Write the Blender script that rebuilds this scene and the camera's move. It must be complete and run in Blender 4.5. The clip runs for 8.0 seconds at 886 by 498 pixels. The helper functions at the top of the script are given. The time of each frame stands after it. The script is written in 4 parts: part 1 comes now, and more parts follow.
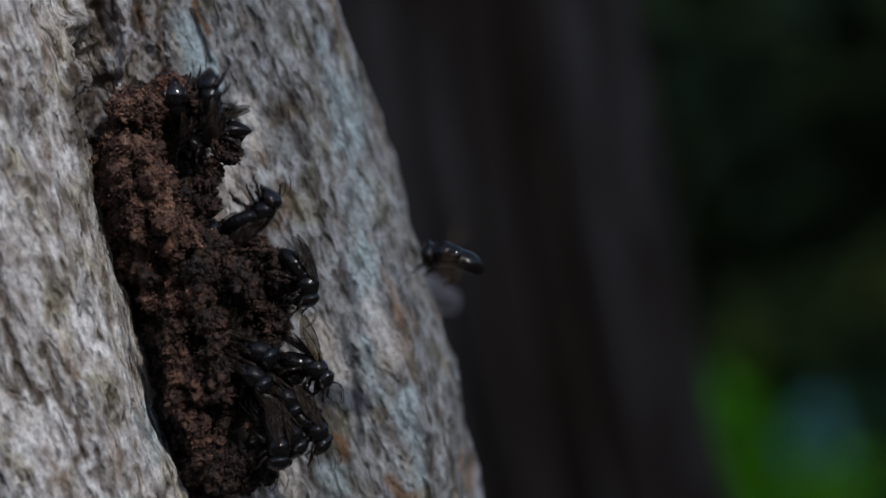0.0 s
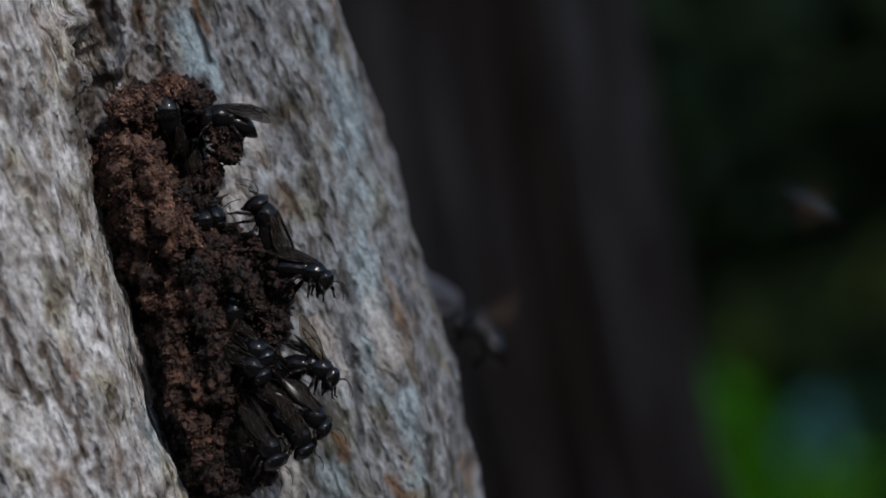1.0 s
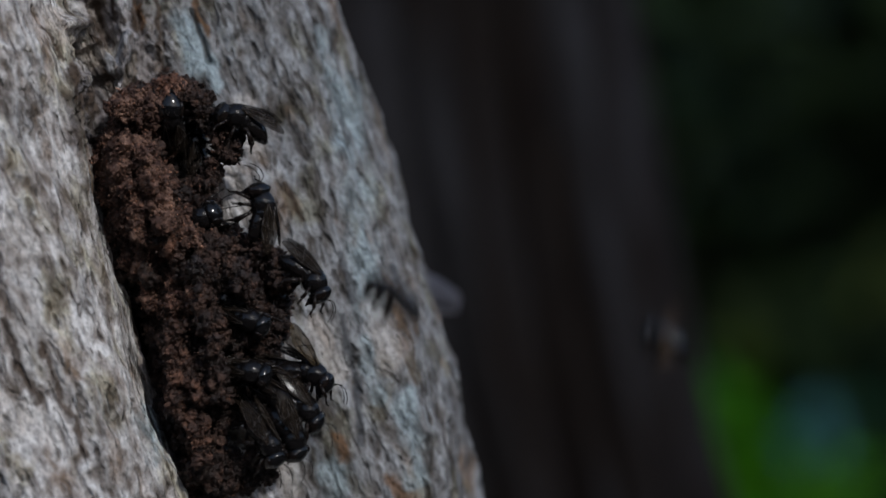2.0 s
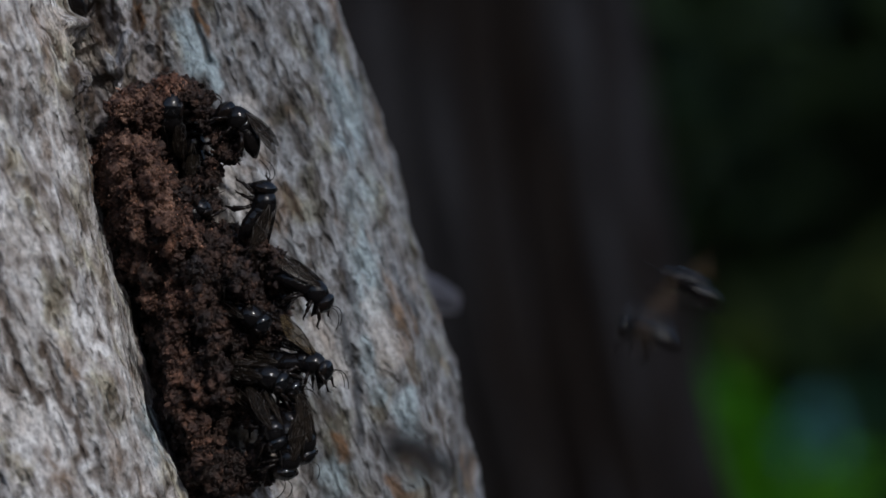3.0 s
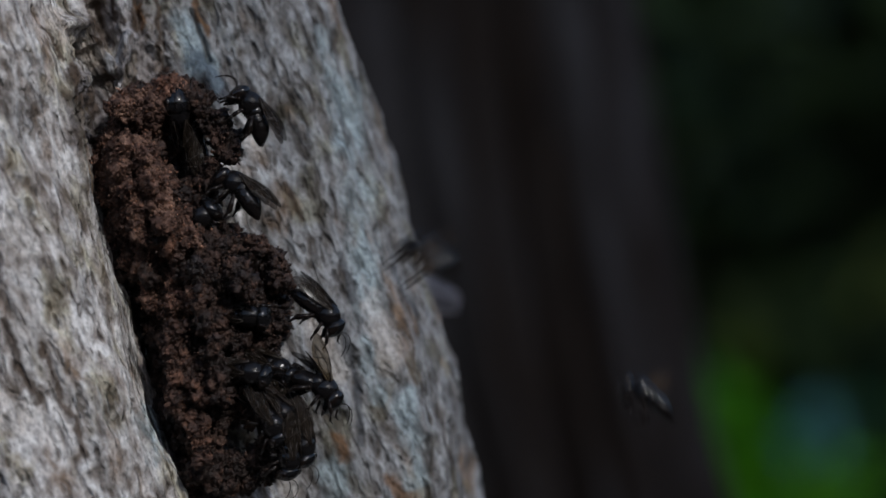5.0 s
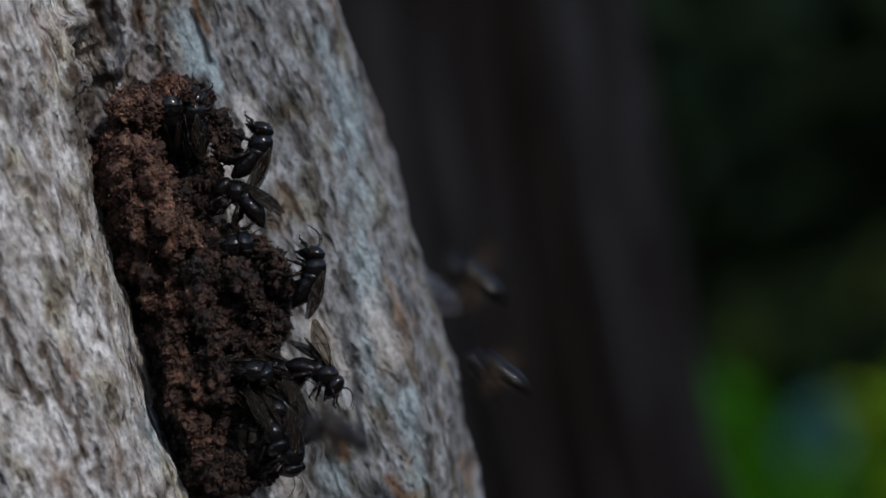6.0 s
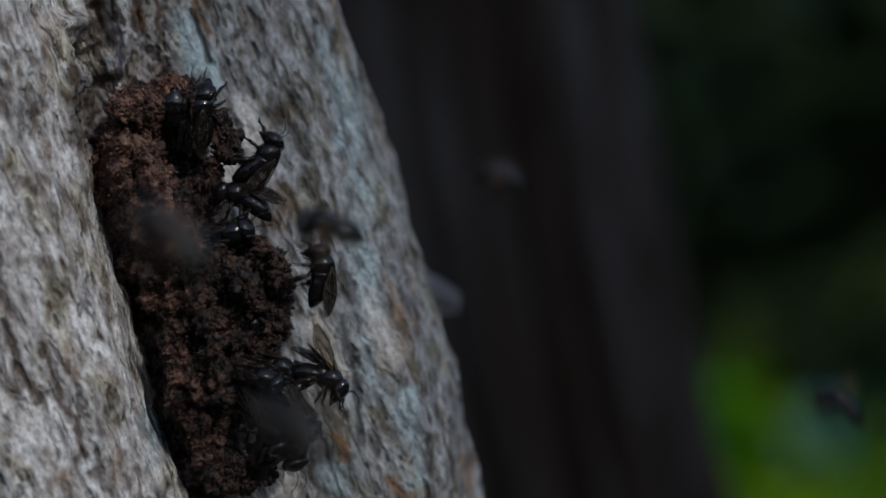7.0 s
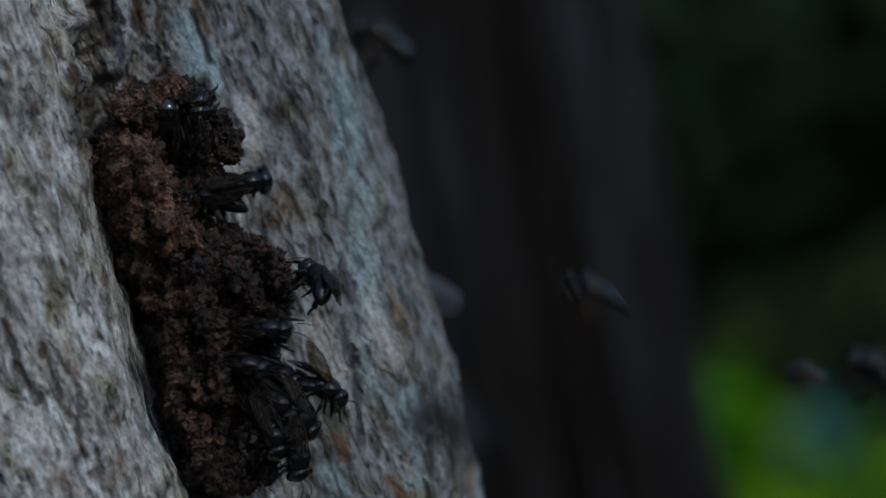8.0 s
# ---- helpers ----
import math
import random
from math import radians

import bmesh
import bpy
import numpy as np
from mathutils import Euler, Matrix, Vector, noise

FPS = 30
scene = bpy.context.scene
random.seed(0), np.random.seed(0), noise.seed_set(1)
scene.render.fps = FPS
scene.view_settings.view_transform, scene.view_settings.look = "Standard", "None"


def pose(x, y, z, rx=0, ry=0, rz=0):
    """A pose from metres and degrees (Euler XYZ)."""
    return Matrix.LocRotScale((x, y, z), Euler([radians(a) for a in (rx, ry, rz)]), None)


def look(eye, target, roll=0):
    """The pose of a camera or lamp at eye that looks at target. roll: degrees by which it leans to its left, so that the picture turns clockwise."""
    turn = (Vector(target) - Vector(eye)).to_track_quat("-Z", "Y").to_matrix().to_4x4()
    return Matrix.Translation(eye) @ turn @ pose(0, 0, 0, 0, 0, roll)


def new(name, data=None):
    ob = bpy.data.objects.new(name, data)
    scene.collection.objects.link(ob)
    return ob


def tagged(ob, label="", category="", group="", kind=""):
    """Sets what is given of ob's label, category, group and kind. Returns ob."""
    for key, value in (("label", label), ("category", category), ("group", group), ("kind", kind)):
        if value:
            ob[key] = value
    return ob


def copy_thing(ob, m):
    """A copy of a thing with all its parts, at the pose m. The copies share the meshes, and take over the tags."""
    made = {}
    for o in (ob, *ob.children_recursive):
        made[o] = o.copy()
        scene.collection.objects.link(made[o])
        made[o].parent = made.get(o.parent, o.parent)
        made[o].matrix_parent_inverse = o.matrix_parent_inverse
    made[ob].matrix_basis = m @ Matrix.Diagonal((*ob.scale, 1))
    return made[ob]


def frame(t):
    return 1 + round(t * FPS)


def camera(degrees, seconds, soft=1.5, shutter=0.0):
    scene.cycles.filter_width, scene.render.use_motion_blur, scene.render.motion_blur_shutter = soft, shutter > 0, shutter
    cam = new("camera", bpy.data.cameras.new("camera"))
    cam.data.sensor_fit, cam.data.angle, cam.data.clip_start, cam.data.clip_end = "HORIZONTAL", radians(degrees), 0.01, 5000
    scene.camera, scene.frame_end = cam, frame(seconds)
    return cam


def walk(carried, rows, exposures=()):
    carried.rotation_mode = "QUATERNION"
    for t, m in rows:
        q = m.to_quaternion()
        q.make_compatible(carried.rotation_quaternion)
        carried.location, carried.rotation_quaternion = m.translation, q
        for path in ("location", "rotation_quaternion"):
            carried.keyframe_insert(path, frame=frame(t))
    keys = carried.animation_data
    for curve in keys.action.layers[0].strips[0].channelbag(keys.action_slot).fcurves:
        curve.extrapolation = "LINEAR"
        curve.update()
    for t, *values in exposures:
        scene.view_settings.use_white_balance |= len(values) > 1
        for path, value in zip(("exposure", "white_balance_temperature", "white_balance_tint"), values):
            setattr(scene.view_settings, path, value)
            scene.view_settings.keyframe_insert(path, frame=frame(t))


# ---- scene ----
# The camera: a macro lens on a stand, a hand's width and a half from the nest
REACH = 0.26                     # from the lens to the plane of focus
LEVEL = 1.2                      # height of the lens above the ground
UNIT = 2 * REACH * math.tan(radians(9)) / 1568
cam = camera(18, 8.0, soft=1.5, shutter=1.0)
cam.data.dof.use_dof = True
cam.data.dof.focus_distance = REACH
cam.data.dof.aperture_fstop = 16
EYE = (0, -REACH, LEVEL)
walk(cam, [(0, look(EYE, (0, 0, LEVEL))), (8, look(EYE, (0, 0, LEVEL)))],
     exposures=[(0, 0.04, 6500, 10), (6.5, 0.04, 6500, 10), (7, 0.07, 6450, 7), (7.5, 0.10, 6300, 3), (8, 0.14, 6080, 0)])


def at(px, py, y=0.0):
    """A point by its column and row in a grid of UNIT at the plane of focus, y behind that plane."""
    f = (REACH + y) / REACH * UNIT
    return Vector(((px - 784) * f, y, LEVEL - (py - 441) * f))


# ---- light: a soft forest sky with the sun behind thin leaves ----
SUN_FROM = Vector((0.42, -0.73, 0.54)).normalized()
world = bpy.data.worlds.new("sky")
scene.world = world
world.use_nodes = True
wn = world.node_tree.nodes
sky = wn.new("ShaderNodeTexSky")
sky.sky_type = "NISHITA"
sky.sun_disc = False
sky.sun_elevation = math.asin(SUN_FROM.z)
sky.sun_rotation = math.atan2(SUN_FROM.x, SUN_FROM.y)
wn["Background"].inputs["Strength"].default_value = 0.125
world.node_tree.links.new(sky.outputs[0], wn["Background"].inputs["Color"])
sun_data = bpy.data.lights.new("sun", "SUN")
sun_data.energy, sun_data.angle, sun_data.color = 1.50, radians(1.3), (0.98, 0.98, 0.98)
sun = new("sun", sun_data)
sun.matrix_basis = look(SUN_FROM * 10, (0, 0, 0))


# ---- materials ----
def material(name):
    """An empty node material with its tree, its shader and a function that adds nodes."""
    m = bpy.data.materials.new(name)
    m.use_nodes = True
    t = m.node_tree
    return m, t, t.nodes["Principled BSDF"]


def node(t, kind, **sets):
    n = t.nodes.new(kind)
    for k, v in sets.items():
        n.inputs[k.replace("_", " ")].default_value = v
    return n


def ramp(t, source, stops):
    r = t.nodes.new("ShaderNodeValToRGB")
    el = r.color_ramp.elements
    while len(el) < len(stops):
        el.new(0.5)
    for e, (p, c) in zip(el, stops):
        e.position = p
        e.color = (c, c, c, 1) if not isinstance(c, tuple) else (*c, 1)
    t.links.new(source, r.inputs[0])
    return r.outputs[0]


def mixed(t, kind, fac, a, b):
    n = t.nodes.new("ShaderNodeMix")
    n.data_type, n.blend_type = "RGBA", kind
    for sock, v in ((n.inputs[0], fac), (n.inputs[6], a), (n.inputs[7], b)):
        if isinstance(v, bpy.types.NodeSocket):
            t.links.new(v, sock)
        elif isinstance(v, tuple):
            sock.default_value = (*v, 1)
        else:
            sock.default_value = v
    return n.outputs[2]


def grain(t, scale, turn=(0, 0, 0), size=1.0, detail=5.0, rough=0.6, distortion=0.0):
    """Noise in the object's own space, stretched and turned."""
    c = t.nodes.new("ShaderNodeTexCoord")
    mp = t.nodes.new("ShaderNodeMapping")
    mp.vector_type = "TEXTURE"
    mp.inputs["Scale"].default_value = scale
    mp.inputs["Rotation"].default_value = [radians(a) for a in turn]
    t.links.new(c.outputs["Object"], mp.inputs["Vector"])
    n = node(t, "ShaderNodeTexNoise", Scale=size, Detail=detail, Roughness=rough, Distortion=distortion)
    t.links.new(mp.outputs[0], n.inputs["Vector"])
    return n.outputs[0]


def bump(t, bsdf, height, strength, distance):
    b = node(t, "ShaderNodeBump", Strength=strength, Distance=distance)
    t.links.new(height, b.inputs["Height"])
    t.links.new(b.outputs[0], bsdf.inputs["Normal"])


def bark_mark(t, warp, x0, r0, x1, r1, wide, deep=0.010):
    """A mask along a line on the bark, 1 on the line and ragged at its rim; columns and rows as in at()."""
    a, b = at(x0, r0, deep) - Vector((-0.2, 0.2, 0)), at(x1, r1, deep) - Vector((-0.2, 0.2, 0))
    flat = Vector((1, 0, 1))
    a, b = a * flat, b * flat
    d = b - a

    def vec(op, p, q):
        n = t.nodes.new("ShaderNodeVectorMath")
        n.operation = op
        for sock, v in ((n.inputs[0], p), (n.inputs[3] if op == "SCALE" else n.inputs[1], q)):
            if isinstance(v, bpy.types.NodeSocket):
                t.links.new(v, sock)
            else:
                sock.default_value = v
        return n.outputs["Value"] if op in ("DOT_PRODUCT", "LENGTH") else n.outputs[0]
    rel = vec("SUBTRACT", warp, a)
    u = t.nodes.new("ShaderNodeMath")
    u.operation, u.use_clamp = "MULTIPLY", True
    t.links.new(vec("DOT_PRODUCT", rel, d), u.inputs[0])
    u.inputs[1].default_value = 1 / d.length_squared
    along = vec("SCALE", d, u.outputs[0])
    off = vec("LENGTH", vec("SUBTRACT", rel, along), (0, 0, 0))
    fall = t.nodes.new("ShaderNodeMapRange")
    fall.interpolation_type = "SMOOTHSTEP"
    fall.inputs["From Min"].default_value, fall.inputs["From Max"].default_value = 1.25 * wide * UNIT, 0.35 * wide * UNIT
    t.links.new(off, fall.inputs["Value"])
    return fall.outputs[0]


def pale_bark():
    m, t, s = material("pale_bark")
    lean = (0, -20, 0)
    streak = grain(t, (0.0013, 0.0014, 0.0030), (0, -19, 0), 1.0, 2.6, 0.50, 0.55)
    pits = grain(t, (0.00075, 0.0008, 0.0021), (0, -23, 0), 1.0, 2.0, 0.45, 0.4)
    wide = grain(t, (0.0042, 0.0044, 0.0085), (0, -26, 0), 1.0, 3, 0.55, 0.3)
    fine = grain(t, (0.00028, 0.00028, 0.00042), lean, 1.0, 3, 0.6)
    mid = grain(t, (0.00052, 0.00055, 0.00115), (0, -22, 0), 1.0, 3, 0.6, 0.3)
    patch = grain(t, (0.0045, 0.0045, 0.010), lean, 1.0, 4, 0.55)
    cool = grain(t, (0.0024, 0.003, 0.0060), (0, -14, 40), 1.0, 3, 0.55)
    where = t.nodes.new("ShaderNodeTexCoord")
    # the place on the bark in its own plane, shaken so that marks get ragged rims
    shake = t.nodes.new("ShaderNodeTexNoise")
    shake.inputs["Scale"].default_value, shake.inputs["Detail"].default_value = 420, 3
    t.links.new(where.outputs["Object"], shake.inputs["Vector"])
    centred = t.nodes.new("ShaderNodeVectorMath")
    centred.operation = "MULTIPLY_ADD"
    t.links.new(shake.outputs["Color"], centred.inputs[0])
    centred.inputs[1].default_value, centred.inputs[2].default_value = (0.0020, 0, 0.0034), (-0.0010, 0, -0.0017)
    warp = t.nodes.new("ShaderNodeVectorMath")
    warp.operation = "MULTIPLY_ADD"
    t.links.new(where.outputs["Object"], warp.inputs[0])
    warp.inputs[1].default_value = (1, 0, 1)
    t.links.new(centred.outputs[0], warp.inputs[2])
    warp = warp.outputs[0]

    base = ramp(t, streak, [(0.32, (0.20, 0.165, 0.14)), (0.42, (0.40, 0.36, 0.335)), (0.50, (0.56, 0.525, 0.505)), (0.64, (0.80, 0.78, 0.77))])
    base = mixed(t, "MULTIPLY", 0.9, base, ramp(t, wide, [(0.34, 0.42), (0.46, 0.86), (0.58, 1.0)]))
    base = mixed(t, "MIX", ramp(t, pits, [(0.32, 0.75), (0.42, 0.0)]), base, (0.130, 0.105, 0.085))
    # the second fold is greyer than the first; its dimmer light is painted in too
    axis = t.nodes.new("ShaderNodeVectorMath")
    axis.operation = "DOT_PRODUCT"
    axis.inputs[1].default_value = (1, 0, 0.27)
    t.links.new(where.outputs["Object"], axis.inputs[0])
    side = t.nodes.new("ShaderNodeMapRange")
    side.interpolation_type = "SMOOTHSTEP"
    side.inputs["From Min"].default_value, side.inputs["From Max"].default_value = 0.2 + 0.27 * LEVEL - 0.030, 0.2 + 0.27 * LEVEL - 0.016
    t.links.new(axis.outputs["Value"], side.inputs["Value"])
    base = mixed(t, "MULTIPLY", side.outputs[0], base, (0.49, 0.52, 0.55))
    # olive and rusty stains
    green = grain(t, (0.0030, 0.0034, 0.0075), (0, -24, 70), 1.0, 4, 0.55)
    base = mixed(t, "MULTIPLY", ramp(t, green, [(0.52, 0.0), (0.64, 0.8)]), base, (0.70, 0.66, 0.49))
    base = mixed(t, "MIX", ramp(t, patch, [(0.57, 0.0), (0.70, 0.55)]), base, (0.30, 0.185, 0.105))
    # a blue grey film of lichen in a ragged band along the round of the second fold
    blue_mask = None
    for mark in ((604, 150, 630, 330, 34), (628, 330, 652, 540, 34), (640, 600, 668, 700, 20), (716, 700, 735, 860, 26), (585, 830, 600, 900, 30), (325, 30, 352, 120, 26), (368, 110, 385, 150, 16), (560, 60, 585, 120, 20),
                 (275, 720, 300, 800, 16)):
        one = bark_mark(t, warp, *mark)
        blue_mask = one if blue_mask is None else mixed(t, "LIGHTEN", 1.0, blue_mask, one)
    blue_mask = mixed(t, "MULTIPLY", 1.0, blue_mask, ramp(t, cool, [(0.36, 0.10), (0.55, 0.85)]))
    base = mixed(t, "MIX", blue_mask, base, mixed(t, "MULTIPLY", 0.75, (0.39, 0.475, 0.51), ramp(t, streak, [(0.36, 0.4), (0.54, 1.0)])))
    # darker bark over the nest; in the hollow, shade painted into the colour
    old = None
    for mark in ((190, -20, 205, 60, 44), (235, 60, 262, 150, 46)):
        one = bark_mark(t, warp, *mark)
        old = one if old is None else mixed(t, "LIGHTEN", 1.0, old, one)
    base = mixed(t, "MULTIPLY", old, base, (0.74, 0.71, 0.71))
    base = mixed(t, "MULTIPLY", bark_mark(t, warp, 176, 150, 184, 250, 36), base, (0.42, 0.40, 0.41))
    # dark cracks and rusty runs with a place of their own
    # also painted: shade in grooves and under the knob, sunlight beside the nest
    for colour, amount, marks in (((0.075, 0.050, 0.034), 0.85, ((238, -10, 246, 62, 6), (278, -10, 292, 130, 5), (205, 0, 212, 40, 6), (108, 60, 150, 120, 4), (168, 10, 194, 84, 9), (160, 136, 172, 200, 9), (196, 140, 214, 176, 9), (62, 560, 118, 690, 8), (120, 600, 196, 780, 7), (505, 330, 540, 400, 8))),
                                  ((0.17, 0.085, 0.035), 0.8, ((346, 14, 366, 58, 7), (243, 12, 256, 58, 7), (596, 770, 606, 806, 16), (690, 850, 720, 900, 14))),
                                  ((0.09, 0.095, 0.105), 0.8, ((604, 560, 634, 690, 8), (630, 690, 640, 790, 8), (600, 440, 624, 540, 8), (690, 460, 735, 560, 6))),
                                  ((0.60, 0.52, 0.45), 0.6, ((122, 40, 150, 84, 14), (150, 84, 178, 118, 12))), ((0.50, 0.52, 0.56), 0.6, ((232, 66, 214, 104, 11), (214, 104, 202, 130, 10))),
                                  ((0.80, 0.75, 0.71), 0.45, ((400, 290, 420, 380, 26), (478, 600, 492, 640, 22), (500, 700, 512, 860, 26), (435, 190, 452, 260, 22), (560, 580, 590, 660, 30), (60, 390, 110, 440, 26), (20, 690, 90, 720, 40), (660, 540, 690, 640, 26)))):
        for mark in marks:
            base = mixed(t, "MIX", mixed(t, "MULTIPLY", 1.0, bark_mark(t, warp, *mark), (amount, amount, amount)), base, colour)
    base = mixed(t, "MULTIPLY", 1.0, base, ramp(t, mid, [(0.36, 0.62), (0.47, 0.98), (0.64, 1.16)]))
    base = mixed(t, "MULTIPLY", 0.7, base, ramp(t, fine, [(0.34, 0.45), (0.56, 1.0)]))
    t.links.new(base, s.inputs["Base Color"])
    s.inputs["Roughness"].default_value = 0.85
    s.inputs["Specular IOR Level"].default_value = 0.25
    h = mixed(t, "ADD", 0.22, ramp(t, streak, [(0.25, 0.0), (0.65, 1.0)]), fine)
    h = mixed(t, "ADD", 0.8, h, ramp(t, pits, [(0.30, 0.0), (0.45, 1.0)]))
    h = mixed(t, "ADD", 0.6, h, ramp(t, wide, [(0.3, 0.0), (0.6, 1.0)]))
    bump(t, s, h, 1.0, 0.00042)
    return m


def dark_bark():
    m, t, s = material("dark_bark")
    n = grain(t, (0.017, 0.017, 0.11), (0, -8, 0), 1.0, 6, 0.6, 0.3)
    # near-black tones: the far trunk's shade is put into the bark colour
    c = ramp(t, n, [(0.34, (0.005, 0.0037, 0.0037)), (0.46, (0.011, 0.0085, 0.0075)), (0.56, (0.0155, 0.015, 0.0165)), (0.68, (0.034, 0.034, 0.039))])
    # lighter blue grey along one side: the light on it, painted into the colour
    where = t.nodes.new("ShaderNodeTexCoord")
    split = t.nodes.new("ShaderNodeSeparateXYZ")
    t.links.new(where.outputs["Object"], split.inputs[0])
    side = t.nodes.new("ShaderNodeMapRange")
    side.interpolation_type = "SMOOTHSTEP"
    side.inputs["From Min"].default_value, side.inputs["From Max"].default_value = 0.022, 0.040
    t.links.new(split.outputs[0], side.inputs["Value"])
    blue_mask = mixed(t, "MULTIPLY", 1.0, side.outputs[0], ramp(t, n, [(0.42, 0.0), (0.58, 0.5)]))
    c = mixed(t, "MIX", blue_mask, c, (0.036, 0.038, 0.046))
    t.links.new(c, s.inputs["Base Color"])
    s.inputs["Roughness"].default_value = 0.9
    s.inputs["Specular IOR Level"].default_value = 0.06
    bump(t, s, n, 0.8, 0.006)
    return m


def resin(name, low, mid, high, rough):
    """Crumbly wax and resin of the nest's mouth."""
    m, t, s = material(name)
    a = grain(t, (0.0020, 0.0020, 0.0028), (0, 0, 0), 1.0, 5, 0.65)
    f = grain(t, (0.0002, 0.0002, 0.0002), (0, 0, 0), 1.0, 4, 0.65)
    c = ramp(t, a, [(0.34, low), (0.5, mid), (0.66, high)])
    info = t.nodes.new("ShaderNodeObjectInfo")
    isl = t.nodes.new("ShaderNodeNewGeometry")
    c = mixed(t, "MULTIPLY", 0.8, c, ramp(t, isl.outputs["Random Per Island"], [(0.0, 0.55), (0.75, 1.0), (1.0, (2.1, 1.85, 1.6))]))
    c = mixed(t, "MULTIPLY", 0.5, c, ramp(t, info.outputs["Random"], [(0.0, 0.6), (1.0, 1.2)]))
    c = mixed(t, "MULTIPLY", 0.55, c, ramp(t, f, [(0.34, 0.2), (0.62, 1.0)]))
    t.links.new(c, s.inputs["Base Color"])
    t.links.new(ramp(t, a, [(0.3, rough), (0.55, rough + 0.35)]), s.inputs["Roughness"])
    s.inputs["Specular IOR Level"].default_value = 0.4
    bump(t, s, f, 1.0, 0.00016)
    return m


def chitin(name, colour, rough, relief=0.3, gloss=0.4):
    m, t, s = material(name)
    n = grain(t, (0.00026, 0.00026, 0.00026), (0, 0, 0), 1.0, 2, 0.5)
    dust = grain(t, (0.0009, 0.0009, 0.0009), (0, 0, 0), 1.0, 3, 0.6)
    t.links.new(mixed(t, "MIX", ramp(t, dust, [(0.55, 0.0), (0.8, 0.4)]), colour, tuple(min(1, 2 * v + 0.003) for v in colour)), s.inputs["Base Color"])
    t.links.new(ramp(t, dust, [(0.35, rough), (0.75, rough + 0.08)]), s.inputs["Roughness"])
    s.inputs["Specular IOR Level"].default_value = gloss
    bump(t, s, n, relief, 0.00005)
    return m


def membrane(name, thin, tint):
    m, t, s = material(name)
    n = grain(t, (0.0012, 0.0006, 0.001), (0, 0, 0), 1.0, 3, 0.6)
    t.links.new(ramp(t, n, [(0.3, tint), (0.7, tuple(2.5 * v for v in tint))]), s.inputs["Base Color"])
    s.inputs["Roughness"].default_value = 0.16
    s.inputs["Specular IOR Level"].default_value = 0.06
    t.links.new(ramp(t, n, [(0.3, thin), (0.7, 0.8 * thin)]), s.inputs["Alpha"])
    return m


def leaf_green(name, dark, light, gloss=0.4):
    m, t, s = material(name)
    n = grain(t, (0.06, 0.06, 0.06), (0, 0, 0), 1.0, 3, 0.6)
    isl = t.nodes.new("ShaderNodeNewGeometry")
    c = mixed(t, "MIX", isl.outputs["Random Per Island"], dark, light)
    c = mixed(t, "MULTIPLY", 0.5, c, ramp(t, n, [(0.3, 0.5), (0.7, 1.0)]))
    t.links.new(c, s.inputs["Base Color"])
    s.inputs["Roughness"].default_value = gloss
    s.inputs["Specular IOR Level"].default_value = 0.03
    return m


def earth():
    m, t, s = material("forest_floor")
    n = grain(t, (0.15, 0.15, 0.15), (0, 0, 0), 1.0, 6, 0.65)
    t.links.new(ramp(t, n, [(0.3, (0.012, 0.009, 0.006)), (0.7, (0.05, 0.036, 0.022))]), s.inputs["Base Color"])
    s.inputs["Roughness"].default_value = 0.95
    bump(t, s, n, 0.8, 0.02)
    return m


PALE_BARK, DARK_BARK, EARTH = pale_bark(), dark_bark(), earth()
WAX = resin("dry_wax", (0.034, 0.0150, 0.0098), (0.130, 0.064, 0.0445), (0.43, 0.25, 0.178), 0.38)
RESIN_AND_SHADE = resin("dark_resin", (0.016, 0.0082, 0.0062), (0.047, 0.0238, 0.0170), (0.175, 0.090, 0.061), 0.28)
BLACK = chitin("black_chitin", (0.0066, 0.0066, 0.0074), 0.07, 0.35, 0.45)
PLATES = chitin("abdomen_chitin", (0.0080, 0.0066, 0.0064), 0.10, 0.8, 0.34)
THORAX = chitin("downy_chitin", (0.0074, 0.0066, 0.0069), 0.09, 0.85, 0.34)
EYE_BROWN = chitin("eye", (0.010, 0.007, 0.006), 0.16, 0.6)
LEG_DARK = chitin("leg_chitin", (0.011, 0.0075, 0.006), 0.25, 0.3, 0.25)
MEMBRANE = membrane("folded_wing", 0.78, (0.012, 0.0092, 0.0072))
OPEN_WING = membrane("open_wing", 0.88, (0.050, 0.036, 0.020))
BEATING = membrane("beating_wing", 0.06, (0.13, 0.085, 0.05))
VEIN = chitin("vein", (0.016, 0.011, 0.008), 0.4)
# leaf tones from shade to sunny: the light and shade sit in the colour
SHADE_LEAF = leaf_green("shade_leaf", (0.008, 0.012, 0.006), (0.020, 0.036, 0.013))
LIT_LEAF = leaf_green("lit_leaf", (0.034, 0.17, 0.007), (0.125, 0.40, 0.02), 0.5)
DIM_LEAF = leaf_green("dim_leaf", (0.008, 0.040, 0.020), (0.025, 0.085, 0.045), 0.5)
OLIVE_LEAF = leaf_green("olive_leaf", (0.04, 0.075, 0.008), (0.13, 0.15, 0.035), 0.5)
# reflection of the blue sky on the leaf, painted as its base colour
TEAL_LEAF = leaf_green("waxy_leaf", (0.09, 0.28, 0.28), (0.16, 0.37, 0.38), 0.4)
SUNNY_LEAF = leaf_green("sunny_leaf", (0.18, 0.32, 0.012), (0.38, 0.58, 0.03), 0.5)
PALE_FLAKE = leaf_green("pale_flake", (0.15, 0.15, 0.18), (0.23, 0.23, 0.26), 0.9)


